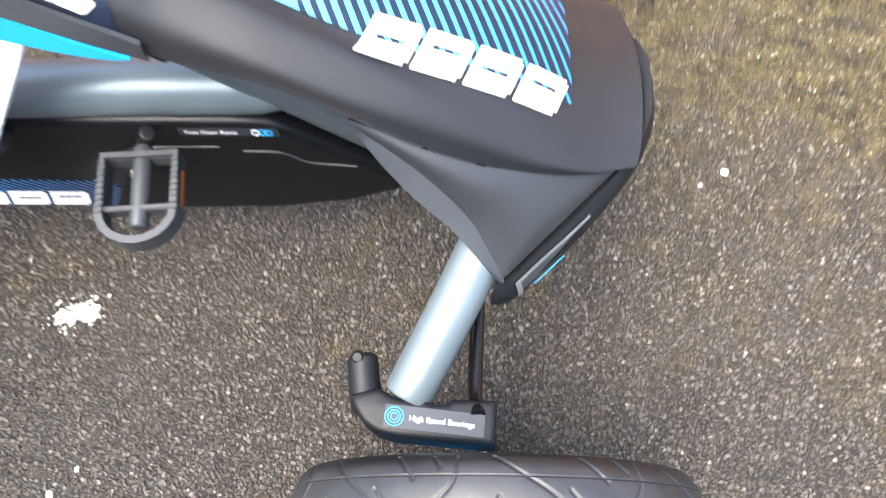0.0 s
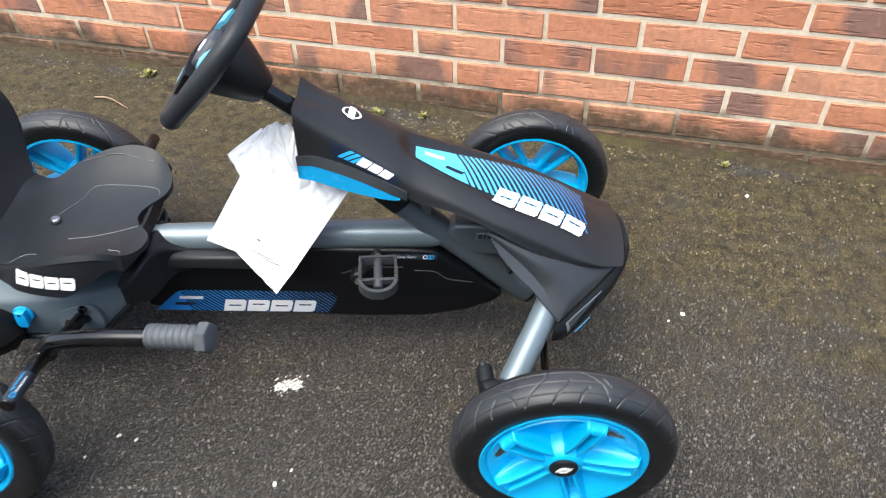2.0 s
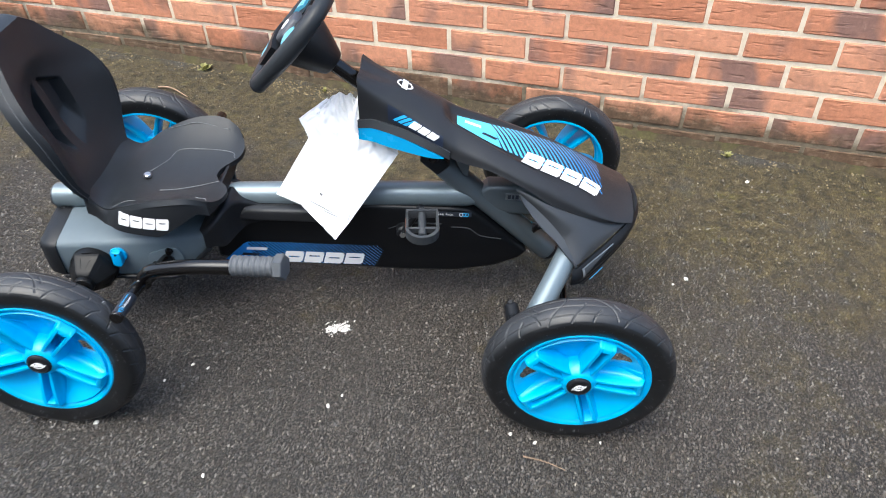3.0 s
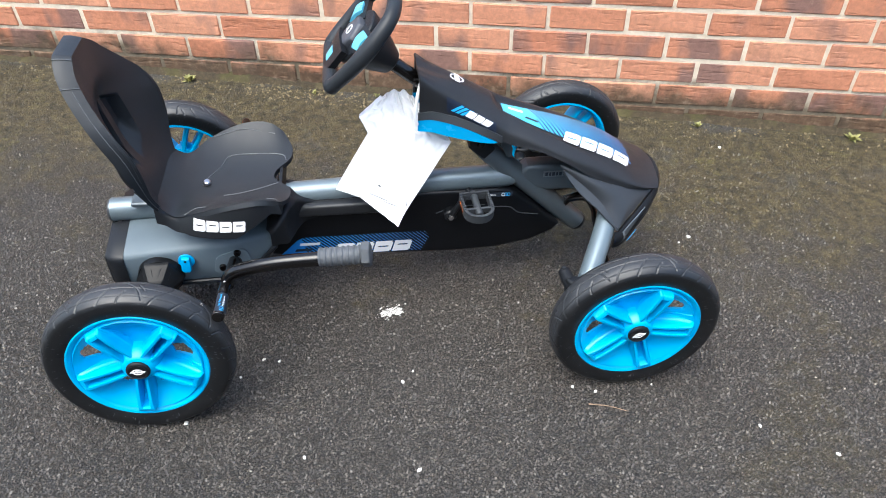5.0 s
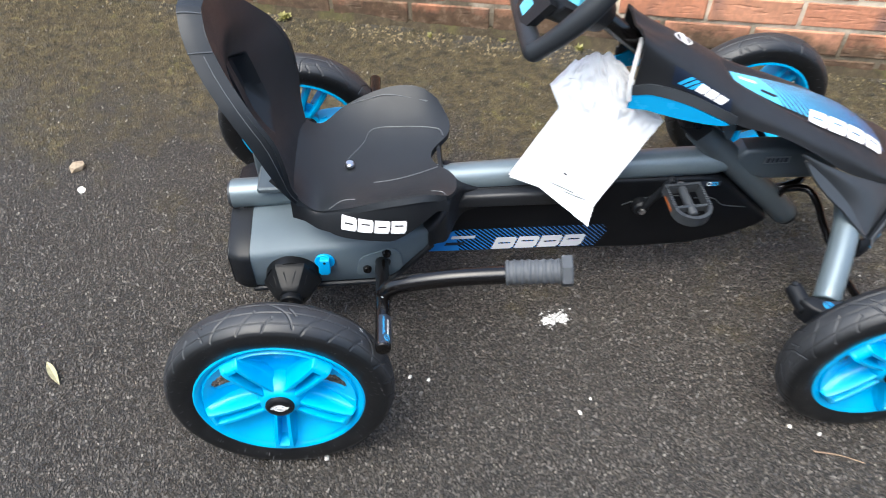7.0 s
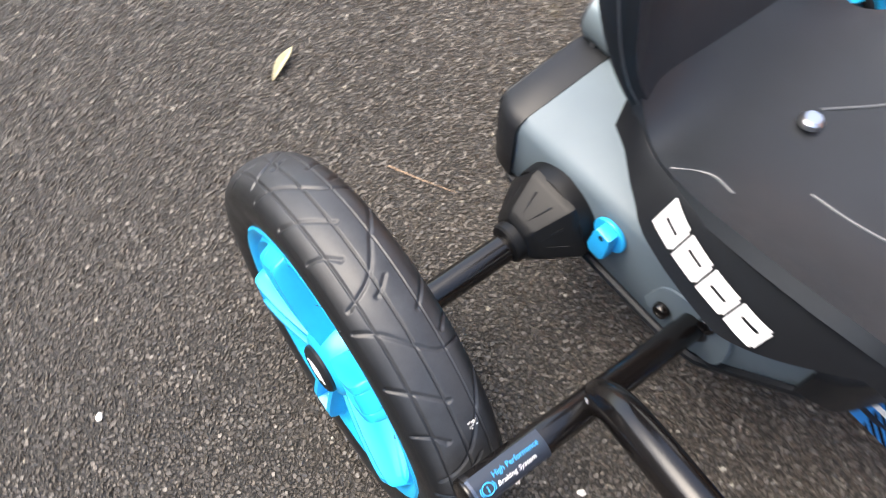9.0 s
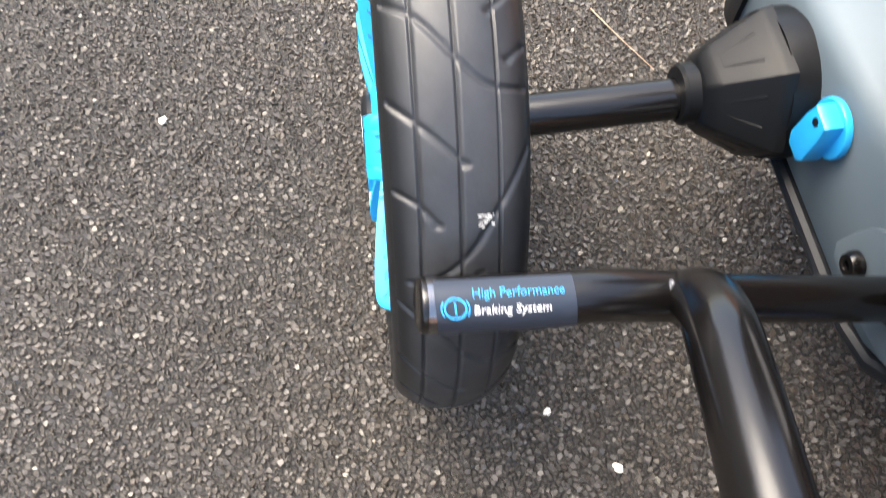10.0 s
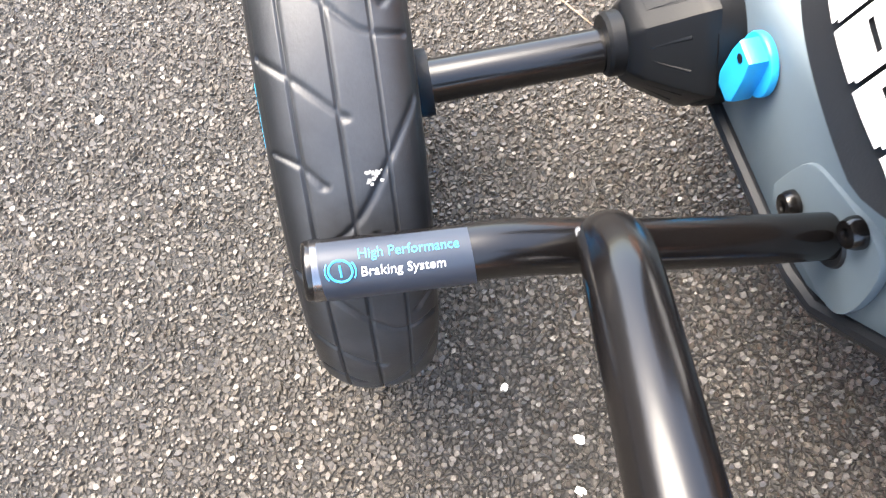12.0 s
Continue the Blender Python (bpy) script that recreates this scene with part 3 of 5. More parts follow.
def spoke_bar(side):
    """One bar of a spoke's pair, tapered towards the hub and deep across the wheel."""
    def place(u, v):
        r = 0.026 + 0.0835 * u
        c, half = side * spline([(0.026, 0.0075), (0.055, 0.0130), (0.080, 0.0155), (0.110, 0.0170)], r)[0], 0.0056 + 0.0012 * u
        top = spline(SPOKE_TOP, r)[0]
        a = 2 * math.pi * v
        q = (abs(math.cos(a)) ** 4 + abs(math.sin(a)) ** 4) ** -0.25
        return Vector((r, (top + 0.012) / 2 + (0.012 - top) / 2 * q * math.sin(a), c + half * q * math.cos(a)))
    return sheet(20, 24, place)


def wheel(name, label, open_web=False):
    """One wheel in the middle of the world, its hub the parent of the rest."""
    hub = part(name, lathe([(0, 0.030), (0.021, 0.030), (0.023, 0.026), (0.024, 0.012), (0.0385, 0.009), (0.0385, 0.000), (0.0362, -0.010), (0.0335, -0.018), (0.0300, -0.0245), (0.0262, -0.0290), (0.021, -0.0310), (0, -0.0310)], 48), M_RIM, kart, label)
    ty = new("tyre", TYRE)
    ty.parent = hub
    tagged(ty, "black air-filled tyre with curved sipes")
    # barrel with rolled lips
    part("rim", lathe([(0.1085, -0.0195), (0.1125, -0.0235), (0.1155, -0.0262), (0.1185, -0.0268), (0.1205, -0.0255), (0.1195, -0.018), (0.116, -0.008), (0.116, 0.010), (0.1195, 0.019), (0.1205, 0.0255), (0.116, 0.0268), (0.111, 0.0215), (0.1085, 0.010), (0.1075, -0.006)], 96, closed=True), M_RIM, hub)

    # dished web with windows between the spokes
    def place(u, v):
        a = 2 * math.pi * u
        r = 0.022 + (0.1095 - 0.022) * v
        y = 0.002 if open_web else bowl(r)
        return (r * math.cos(a), y, r * math.sin(a))

    def keep(u, v):
        a = math.degrees(2 * math.pi * u)
        r = 0.022 + (0.1095 - 0.022) * v
        if open_web:
            slot = abs((a - 18 + 36) % 72 - 36) < 12
            return not (0.033 if slot else 0.055) < r < 0.103
        for g, r0, r1, wide in ((20, 0.060, 0.0995, 0.019), (160, 0.060, 0.0995, 0.019), (234, 0.040, 0.068, 0.017), (306, 0.040, 0.068, 0.017)):
            d = abs((a - g + 180) % 360 - 180)
            k = (r - r0) / (r1 - r0)
            if 0 < k < 1 and math.radians(d) * r < wide * min(0.55 + 0.45 * k, 4 * (1 - k) + 0.4, 4 * k + 0.4):
                return False
        return True

    bm = sheet(240, 30, place, 0.0045, keep)
    bmesh.ops.remove_doubles(bm, verts=bm.verts, dist=0.0002)
    part("web", bm, M_RIM, hub, smooth=0.7)
    for k in range(5):
        rot = Matrix.Rotation(-math.radians(-90 + 72 * k), 4, "Y")
        # seen from inside, a spoke is two deep bars with an open slot between them
        bm = join(*[spoke_bar(e) for e in (-1, 1)]) if open_web else spoke_mesh()
        bmesh.ops.transform(bm, matrix=rot, verts=bm.verts)
        part("spoke", bm, M_RIM, hub, smooth=0.75)
    part("valve_hole", lathe([(0, -0.0006), (0.0038, -0.0006), (0.0038, 0.004), (0, 0.004)], 16), M_BLACK, hub).matrix_world = pose(0.004, -0.0130, 0.0965, 50, 0, 0)
    cap = part("hub_cap", lathe([(0, -0.0360), (0.0150, -0.0360), (0.0160, -0.0368), (0.0185, -0.0360), (0.0205, -0.0335), (0.0205, -0.029), (0, -0.029)], 40), M_BLACK, hub, "round black hub cap with a white emblem")
    em = tube([(0.0085 * math.cos(t), -0.0363, 0.0060 * math.sin(t)) for t in np.linspace(0, 2 * math.pi, 25)], 0.0008, 6, closed=True)
    em = join(em, prism([(-0.0135, -0.0022), (0.0105, -0.0022), (0.0135, 0.0022), (-0.0105, 0.0022)], -0.0368, -0.0362, "y"), prism([(-0.004, 0.003), (0.003, 0.003), (0.0045, 0.0048), (-0.0025, 0.0048)], -0.0366, -0.0361, "y"))
    part("emblem", em, M_WHITE, hub)
    return hub


def set_wheel(hub, m):
    hub.matrix_world = m


rear_near = wheel("rear_wheel", "rear wheel with bright blue five-spoke rim")
set_wheel(rear_near, pose(-0.003, -0.326, 0.1595, -5, 0, -0.4) @ pose(0, 0, 0, 0, 4, 0))
front_near = copy_thing(rear_near, pose(0.907, -0.332, 0.1635, 0, -18, -1.3))
front_near.name = "front_wheel"
tagged(front_near, "front wheel with bright blue five-spoke rim, steered straight")
for ob in front_near.children:
    if ob.data == TYRE:
        ob.rotation_euler = (0, radians(-22), 0)
rear_far = wheel("rear_wheel", "rear wheel with bright blue five-spoke rim", True)
set_wheel(rear_far, pose(-0.014, 0.292, 0.1595, -5, 0, 180) @ pose(0, 0, 0, 0, 11, 0))
front_far = copy_thing(rear_far, pose(0.914, 0.310, 0.1620, -3, 0, 179) @ pose(0, 0, 0, 0, -3, 0))
front_far.name = "front_wheel"
tagged(front_far, "front wheel with bright blue five-spoke rim, steered straight")

fl = np.random.default_rng(11)
for hub, face in ((rear_near, -1), (front_near, -1), (rear_far, 1), (front_far, 1)):
    bm = bmesh.new()
    for k in range(90):
        a, r = fl.random() * 6.283, (0.1275, 0.136, 0.1455)[k % 3] + 0.002 * fl.random()
        c = Vector((r * math.cos(a), face * 0.0296, r * math.sin(a)))
        o = Vector((math.cos(a), face * 0.5, math.sin(a))) * (0.002 + 0.0035 * fl.random())
        w = Vector((-math.sin(a), 0, math.cos(a))) * 0.0004
        bm.faces.new([bm.verts.new(p) for p in (c - w, c + w, c + w + o, c - w + o)])
    tagged(part("rubber_flash", bm, M_FLASH, hub), "fine rubber hairs on the tyre wall", kind="stuff")
bm = bmesh.new()
for k in range(18):
    a, y = 0.800 + 0.030 * (fl.random() - 0.5), 0.0085 + 0.0060 * (fl.random() - 0.5)
    c = Vector((0.1632 * math.cos(a), y, 0.1632 * math.sin(a)))
    t, w = Vector((-math.sin(a), 0, math.cos(a))) * (0.0003 + 0.0005 * fl.random()), Vector((0, 0.0003 + 0.0006 * fl.random(), 0))
    bm.faces.new([bm.verts.new(p) for p in (c - t - w, c + t - w * 0.6, c + t * 0.7 + w, c - t + w * 0.8)])
part("tyre_scuff", bm, M_PAINT, rear_near, "pale scuff on the tread")

# frame tubes
part("main_tube", tube([(-0.097, 0, 0.243), (0.20, 0, 0.257), (0.45, 0, 0.270), (0.60, 0, 0.277), (0.690, 0, 0.280), (0.712, 0, 0.281), (0.736, 0, 0.281)], lambda t: 0.0245 - 0.0050 * ease(t, 0.93, 0.99), 28), M_TUBE, kart, "silver-grey painted main frame tube")
part("tube_plug", lathe([(0, -0.004), (0.0215, -0.004), (0.0225, 0.0), (0.0225, 0.012), (0, 0.012)], 32), M_DARK, kart).matrix_world = pose(-0.0985, 0, 0.243, 0, 0, -90)
part("tube_bolt", lathe([(0, -0.003), (0.0035, -0.003), (0.0045, 0), (0, 0)], 16), M_BLACK, kart).matrix_world = pose(-0.083, -0.0195, 0.229, -35, 0, 0)
part("diagonal_brace", tube([(0.661, 0, 0.3505), (0.775, 0, 0.2453), (0.887, 0, 0.142)], 0.0225, 28, n=6, cap_round=0.005), M_BRACE, kart, "slate-grey painted diagonal brace tube")
part("brace_plug", lathe([(0, -0.004), (0.0195, -0.004), (0.0208, 0.0), (0.0208, 0.006), (0, 0.006)], 28), M_BLACK, kart).matrix_world = pose(0.8885, 0, 0.1406, 0, 42.7, 0) @ pose(0, 0, 0, 0, 0, 90)
clamp = join(box((0.050, 0.050, 0.036), (0.650, 0, 0.366), 0.008, 3, Euler((0, radians(43), 0)).to_matrix()), box((0.034, 0.060, 0.026), (0.640, 0, 0.384), 0.006, 2))
part("brace_clamp", clamp, M_BLACK, kart, "black clamp at the brace's upper end")
part("clamp_bolt", lathe([(0, -0.004), (0.006, -0.004), (0.0075, -0.001), (0.0075, 0.003), (0, 0.003)], 18), M_GLOSS, kart).matrix_world = pose(0.646, -0.030, 0.379, 0, 0, 0)
part("front_beam", prism([(0.742, 0.262), (0.738, 0.300), (0.752, 0.313), (0.800, 0.314), (0.860, 0.309), (0.915, 0.293), (0.925, 0.262), (0.890, 0.246), (0.800, 0.247)], -0.020, 0.020, "y", 0.010, 4), M_BRACE, kart, "slate-grey painted front frame beam")
part("frame_label", box((0.044, 0.0012, 0.015), (0.808, -0.0204, 0.292), 0.0004, 1), M_SILVER, kart, "small silver frame label with dark bars")
for k in range(5):
    part("label_bar", box((0.004 if k % 2 else 0.006, 0.001, 0.009), (0.793 + 0.0075 * k, -0.0212, 0.292), 0), M_LABEL, kart)
for s in (-1, 1):
    part("front_axle_arm", tube([(0.925, s * 0.060, 0.262), (0.893, s * 0.140, 0.243), (0.836, s * 0.243, 0.192)], 0.0206, 24, n=6, cap_round=0.003), M_TUBE, kart, "silver-grey painted front axle arm")
    kn = join(
        prism([(0.790, 0.008), (0.793, -0.002), (0.801, -0.014), (0.812, -0.022), (0.826, -0.026), (0.907, -0.034), (0.909, 0.003), (0.872, 0.004), (0.868, 0.000), (0.856, 0.000), (0.851, 0.004), (0.826, 0.006), (0.812, 0.014)], 0.166, 0.206, "z", 0.006, 3),
        tube([(0.804, -0.004, 0.186), (0.800, 0.018, 0.188), (0.797, 0.045, 0.191)], lambda t: 0.0140 - 0.0010 * t, 20, n=6, cap_round=0.006))
    bmesh.ops.transform(kn, matrix=Matrix.Translation((0, -0.252, 0)), verts=kn.verts)
    if s > 0:
        bmesh.ops.scale(kn, vec=(1, -1, 1), verts=kn.verts)
        bmesh.ops.translate(kn, vec=(0, -0.012, -0.022), verts=kn.verts)
    part("steering_knuckle", kn, M_BLACK, kart, "black steering knuckle")
    part("knuckle_bolt", lathe([(0, -0.003), (0.0032, -0.003), (0.0045, -0.001), (0.0048, 0.003), (0, 0.003)], 20), M_BLACK, kart).matrix_world = pose(0.7945, s * 0.2130, 0.2030, s * 70, 0, 0) @ Matrix.Diagonal((1.1, 0.7, 1.1, 1))
    part("stub_axle", tube([(0.90, s * 0.255, R_TYRE), (0.905, s * 0.310, R_TYRE)], 0.010, 16), M_GLOSS, kart)
    part("tie_rod", tube([(0.893, s * 0.262, 0.205), (0.892, s * 0.236, 0.190), (0.896, s * 0.17, 0.182), (0.898, s * 0.085, 0.200), (0.903, s * 0.040, 0.208), (0.893, s * 0.012, 0.214), (0.862, s * 0.004, 0.208), (0.846, s * 0.010, 0.200)], 0.0065, 14, n=6), M_GLOSS, kart)
part("bearing_label", join(box((0.080, 0.018, 0.0008), (0, 0, 0), 0)), M_LABEL, kart).matrix_world = pose(0.858, -0.2655, 0.2064, 0, 0, -6.5)
lettering("bearing_lettering", "High Speed Bearings", 0.0064, M_WHITE, kart, pose(0.8375, -0.2655, 0.2070, 0, 0, -6.5), "white words on dark label film")
part("bearing_ring", join(*[tube([(rr * math.cos(t), rr * math.sin(t), 0) for t in np.linspace(0, 2 * math.pi, 25)], 0.0006, 6, closed=True) for rr in (0.0028, 0.0050, 0.0074)]), M_CYAN, kart).matrix_world = pose(0.8262, -0.2620, 0.2072, 0, 0, 0)

# chain guard: a deep rounded slab under the tube
GY = -0.026
loop = [(0.205, 0.235), (0.255, 0.262), (0.45, 0.263), (0.68, 0.263), (0.715, 0.261), (0.735, 0.250), (0.800, 0.192), (0.832, 0.166), (0.838, 0.155), (0.826, 0.139), (0.778, 0.114), (0.70, 0.097), (0.60, 0.093), (0.45, 0.098), (0.25, 0.105), (0.205, 0.115)]
guard = part("chain_guard", prism(loop, GY, 0.026, "y", 0.010, 4), M_GUARD, kart, "long black plastic chain guard")
part("guard_ledge", prism([(0.262, 0.232), (0.285, 0.258), (0.45, 0.261), (0.480, 0.259), (0.494, 0.247), (0.480, 0.236), (0.45, 0.231)], -0.047, GY + 0.004, "y", 0.007, 3), M_HOOD, guard)
part("guard_seam", tube([(0.56, GY - 0.0004, 0.207), (0.60, GY - 0.0004, 0.222), (0.665, GY - 0.0004, 0.224)], 0.0012, 8, n=6), M_DARK, guard)
part("guard_seam", tube([(0.685, GY - 0.0004, 0.217), (0.72, GY - 0.0004, 0.214), (0.742, GY - 0.0004, 0.197), (0.785, GY - 0.0004, 0.190)], 0.0012, 8, n=6), M_DARK, guard)
part("guard_film", prism([(0.218, 0.108), (0.262, 0.153), (0.275, 0.160), (0.535, 0.160), (0.548, 0.146), (0.528, 0.106)], GY - 0.0010, GY - 0.0002, "y"), M_GUARDFILM, guard, "blue striped film on the chain guard")
word_mark(guard, lambda a, b: (a, GY - 0.0014, 0.108 + b), 0.338, 0.166, 0.030)
part("word_bar", prism([(0.266, 0.138), (0.268, 0.145), (0.310, 0.145), (0.308, 0.138)], GY - 0.0014, GY - 0.001, "y"), M_WHITE, guard)
part("word_bar", prism([(0.254, 0.122), (0.258, 0.129), (0.292, 0.129), (0.288, 0.122)], GY - 0.0014, GY - 0.001, "y"), M_DKBLUE, guard)
part("gear_label", box((0.086, 0.0008, 0.011), (0.680, GY - 0.0004, 0.2490), 0), M_LABEL, guard)
lettering("gear_lettering", "Fast Gear Ratio", 0.0072, M_WHITE, guard, pose(0.642, GY - 0.0012, 0.2470, 90, 0, 0), "white words on the chain guard")
for k, (xx, mm) in enumerate(((0.703, M_WHITE), (0.709, M_CYAN), (0.714, M_CYAN))):
    part("gear_mark", tube([(xx + 0.0034 * math.cos(t), GY - 0.0010, 0.2490 + 0.0038 * math.sin(t)) for t in np.linspace(0, 2 * math.pi, 19)], 0.0007, 6, closed=True), mm, guard)

# pedals and cranks
for s in (-1, 1):
    cx, cz = (0.605, 0.262) if s < 0 else (0.575, 0.150)
    px, pz = (0.627, 0.285) if s < 0 else (0.545, 0.120)
    hubx, hubz = 0.590, 0.210
    part("crank_boss", lathe([(0, -0.010), (0.011, -0.010), (0.014, -0.006), (0.014, 0.010), (0, 0.010)], 24), M_BLACK, kart).matrix_world = pose(hubx, s * 0.034, hubz, 0, 0, 0 if s < 0 else 180)
    arm = part("crank", tube([(hubx, s * 0.042, hubz), (px, s * 0.050, pz)], 0.0065, 14, cap_round=0.002), M_BLACK, kart)
    part("crank_bolt", lathe([(0, -0.004), (0.006, -0.004), (0.007, 0), (0, 0)], 6), M_STEEL, kart).matrix_world = pose(hubx, s * 0.046, hubz, 0, 0, 0 if s < 0 else 180)
    # D-shaped cage
    w, l0, l1 = 0.033, 0.0, 0.084
    pts = [(-w, 0, 0), (-w, -0.055, 0)] + [(-w * math.cos(t), -0.055 - 0.029 * math.sin(t), 0) for t in np.linspace(0.3, math.pi - 0.3, 9)] + [(w, -0.055, 0), (w, 0, 0), (-w, 0, 0)]
    cage = tube(pts, 1.0, shape=[(-0.0035, -0.011), (0.0035, -0.011), (0.0035, 0.011), (-0.0035, 0.011)], closed=True)
    cage = join(cage, tube([(0, 0.012, 0), (0, -0.070, 0)], 0.0085, 14, cap_round=0.003), box((0.066, 0.006, 0.016), (0, -0.052, 0), 0.0015, 1), box((0.066, 0.006, 0.014), (0, 0.0, 0), 0.0015, 1))
    m = pose(px + 0.002, s * 0.076, pz + 0.004, 0, 0, 0 if s < 0 else 180) @ pose(0, 0, 0, 4 if s < 0 else -4, 0, 4)
    pd = part("pedal", cage, M_PEDAL, kart, "dark plastic D-shaped pedal with ribbed frame")
    pd.matrix_world = m @ Matrix.Scale(0.84, 4)
    for e in (-1, 1):
        part("reflector", box((0.0016, 0.036, 0.0065), (e * (w + 0.0033), -0.032, -0.0045), 0.0004, 1), M_ORANGE, pd, "amber side reflector")
    for j in range(9):
        for e in (-1, 1):
            part("stud", box((0.0062, 0.0022, 0.003), (e * w, -0.008 - 0.006 * j, 0.0115), 0.0004, 1), M_PEDAL, pd)

for e in (-1, 1):
    part("hood_bracket", prism([(0.684, 0.398), (0.704, 0.392), (0.714, 0.360), (0.712, 0.340), (0.703, 0.343), (0.690, 0.368)], e * 0.0240, e * 0.0200, "y", 0.001, 1), M_BRACE, kart, "dark grey hood bracket")

# hood: lofted shell, rows of x, crown z, film edge y z, shoulder y z, lower edge y z
HOOD = [
    (0.520, 0.541, 0.030, 0.546, 0.050, 0.535, 0.049, 0.462),
    (0.545, 0.529, 0.027, 0.531, 0.050, 0.519, 0.055, 0.467),
    (0.600, 0.509, 0.024, 0.506, 0.053, 0.487, 0.063, 0.453),
    (0.660, 0.477, 0.026, 0.472, 0.061, 0.453, 0.071, 0.424),
    (0.690, 0.460, 0.030, 0.455, 0.065, 0.433, 0.074, 0.408),
    (0.750, 0.434, 0.040, 0.427, 0.074, 0.410, 0.083, 0.394),
    (0.810, 0.411, 0.048, 0.402, 0.083, 0.383, 0.092, 0.367),
    (0.870, 0.384, 0.055, 0.374, 0.089, 0.355, 0.098, 0.332),
    (0.930, 0.352, 0.057, 0.342, 0.092, 0.324, 0.098, 0.309),
    (0.980, 0.320, 0.051, 0.312, 0.088, 0.300, 0.091, 0.294),
    (1.008, 0.300, 0.044, 0.295, 0.078, 0.288, 0.080, 0.285)]


def hood_profile(x):
    zc, y1, z1, y2, z2, y3, z3 = spline(HOOD, x)
    return [(0.0, zc), (y1, z1), (y2, z2), (y3, z3)]


def hood_recess(x, y):
    # sunken film panel: a step at the rear end that fades out forward
    if x < 0.664:
        return 0.0
    step = min(1.0, (x - 0.664) / 0.013) * max(0.0, 1 - max(0.0, x - 0.68) / 0.24)
    wide = 0.020 + 0.26 * max(0.0, x - 0.67)
    side = 1 / (1 + math.exp((abs(y) - wide) / 0.0035))
    return 0.017 * step * side


def hood_at(x, v, lift=0.0):
    """Point on the hood: v from -1 (near lower edge) over 0 (crown) to 1."""
    p = hood_profile(x)
    k = abs(v) * 3
    i = min(int(k), 2)
    t = k - i
    # Catmull-Rom across the mirrored profile
    full = [(-p[1][0], p[1][1])] + p + [(2 * p[3][0] - p[2][0], 2 * p[3][1] - p[2][1])]
    a, b, c, d = full[i:i + 4]
    q = [0.5 * (2 * b[n] + (c[n] - a[n]) * t + (2 * a[n] - 5 * b[n] + 4 * c[n] - d[n]) * t * t + (3 * b[n] - a[n] - 3 * c[n] + d[n]) * t ** 3) for n in (0, 1)]
    s = -1 if v < 0 else 1
    return Vector((x, s * q[0], q[1] + lift - hood_recess(x, q[0])))


def hood_top(x, y, lift=0.0):
    """Point on the hood's top at plan position x, y."""
    lo, hi = 0.0, 1.0
    for _ in range(24):
        mid = (lo + hi) / 2
        if hood_at(x, mid).y < abs(y):
            lo = mid
        else:
            hi = mid
    p = hood_at(x, (lo + hi) / 2, lift)
    p.y = y
    return p


hood = part("hood", sheet(130, 80, lambda u, v: hood_at(0.520 + 0.488 * u, 2 * v - 1) + Vector((0.019 * u ** 30 * (1 - (2 * v - 1) ** 2), 0, 0)), 0.004), M_HOOD, kart, "black textured plastic hood sloping down to the nose", smooth=0.9)
# recessed film on top: narrow at the rear, wide in the middle
FILM = [(0.688, 0.014), (0.74, 0.029), (0.80, 0.042), (0.87, 0.050), (0.93, 0.052), (0.962, 0.048)]
part("hood_film", sheet(110, 40, lambda u, v: hood_top(0.688 + 0.274 * u, (2 * v - 1) * spline(FILM, 0.688 + 0.274 * u)[0], 0.0014), 0.0), M_HOODFILM, hood, "blue striped film on the hood")
part("film_patch", sheet(12, 4, lambda u, v: hood_top(0.702 + 0.03 * u, 0.000 + 0.008 * v, 0.0022)), M_WHITE, hood)
part("film_bar", sheet(8, 3, lambda u, v: hood_top(0.732 + 0.026 * u + 0.005 * v, -0.016 + 0.006 * v - 0.005 * u, 0.0022)), M_DKBLUE, hood)


def on_hood(a, b):
    # design plane: a along the hood, b across towards the crown
    return hood_top(a, -0.061 + b + 0.003 * (0.88 - a) / 0.07, 0.0026)


word_mark(hood, on_hood, 0.802, 0.146, 0.032, slant=0.45)
em = bmesh.new()
for k in range(32):
    a0, a1 = 2 * math.pi * k / 32, 2 * math.pi * (k + 1) / 32
    quad = [em.verts.new(hood_top(0.596 + rr * 1.0 * math.cos(t), 0.001 + rr * 0.92 * math.sin(t), 0.0014)) for t, rr in ((a0, 0.0108), (a1, 0.0108), (a1, 0.0138), (a0, 0.0138))]
    em.faces.new(quad)
for ring in (((-0.0055, -0.0150), (0.0040, -0.0165), (0.0055, 0.0140), (-0.0040, 0.0155)),):
    n = 8
    for k in range(n):
        lo = [Vector(ring[0]).lerp(Vector(ring[1]), t / n) for t in (k, k + 1)]
        hi = [Vector(ring[3]).lerp(Vector(ring[2]), t / n) for t in (k, k + 1)]
        em.faces.new([em.verts.new(hood_top(0.596 + p.x, 0.001 + p.y, 0.0020)) for p in (lo[0], lo[1], hi[1], hi[0])])
part("emblem", em, M_WHITE, hood, "round white emblem")


def on_side(x, f, lift=0.0015):
    """On the near hood side: f from 0 (shoulder) to 1 (lower edge)."""
    p = hood_at(x, -(2 + f) / 3)
    return p + Vector((0, -lift, lift * 0.4))


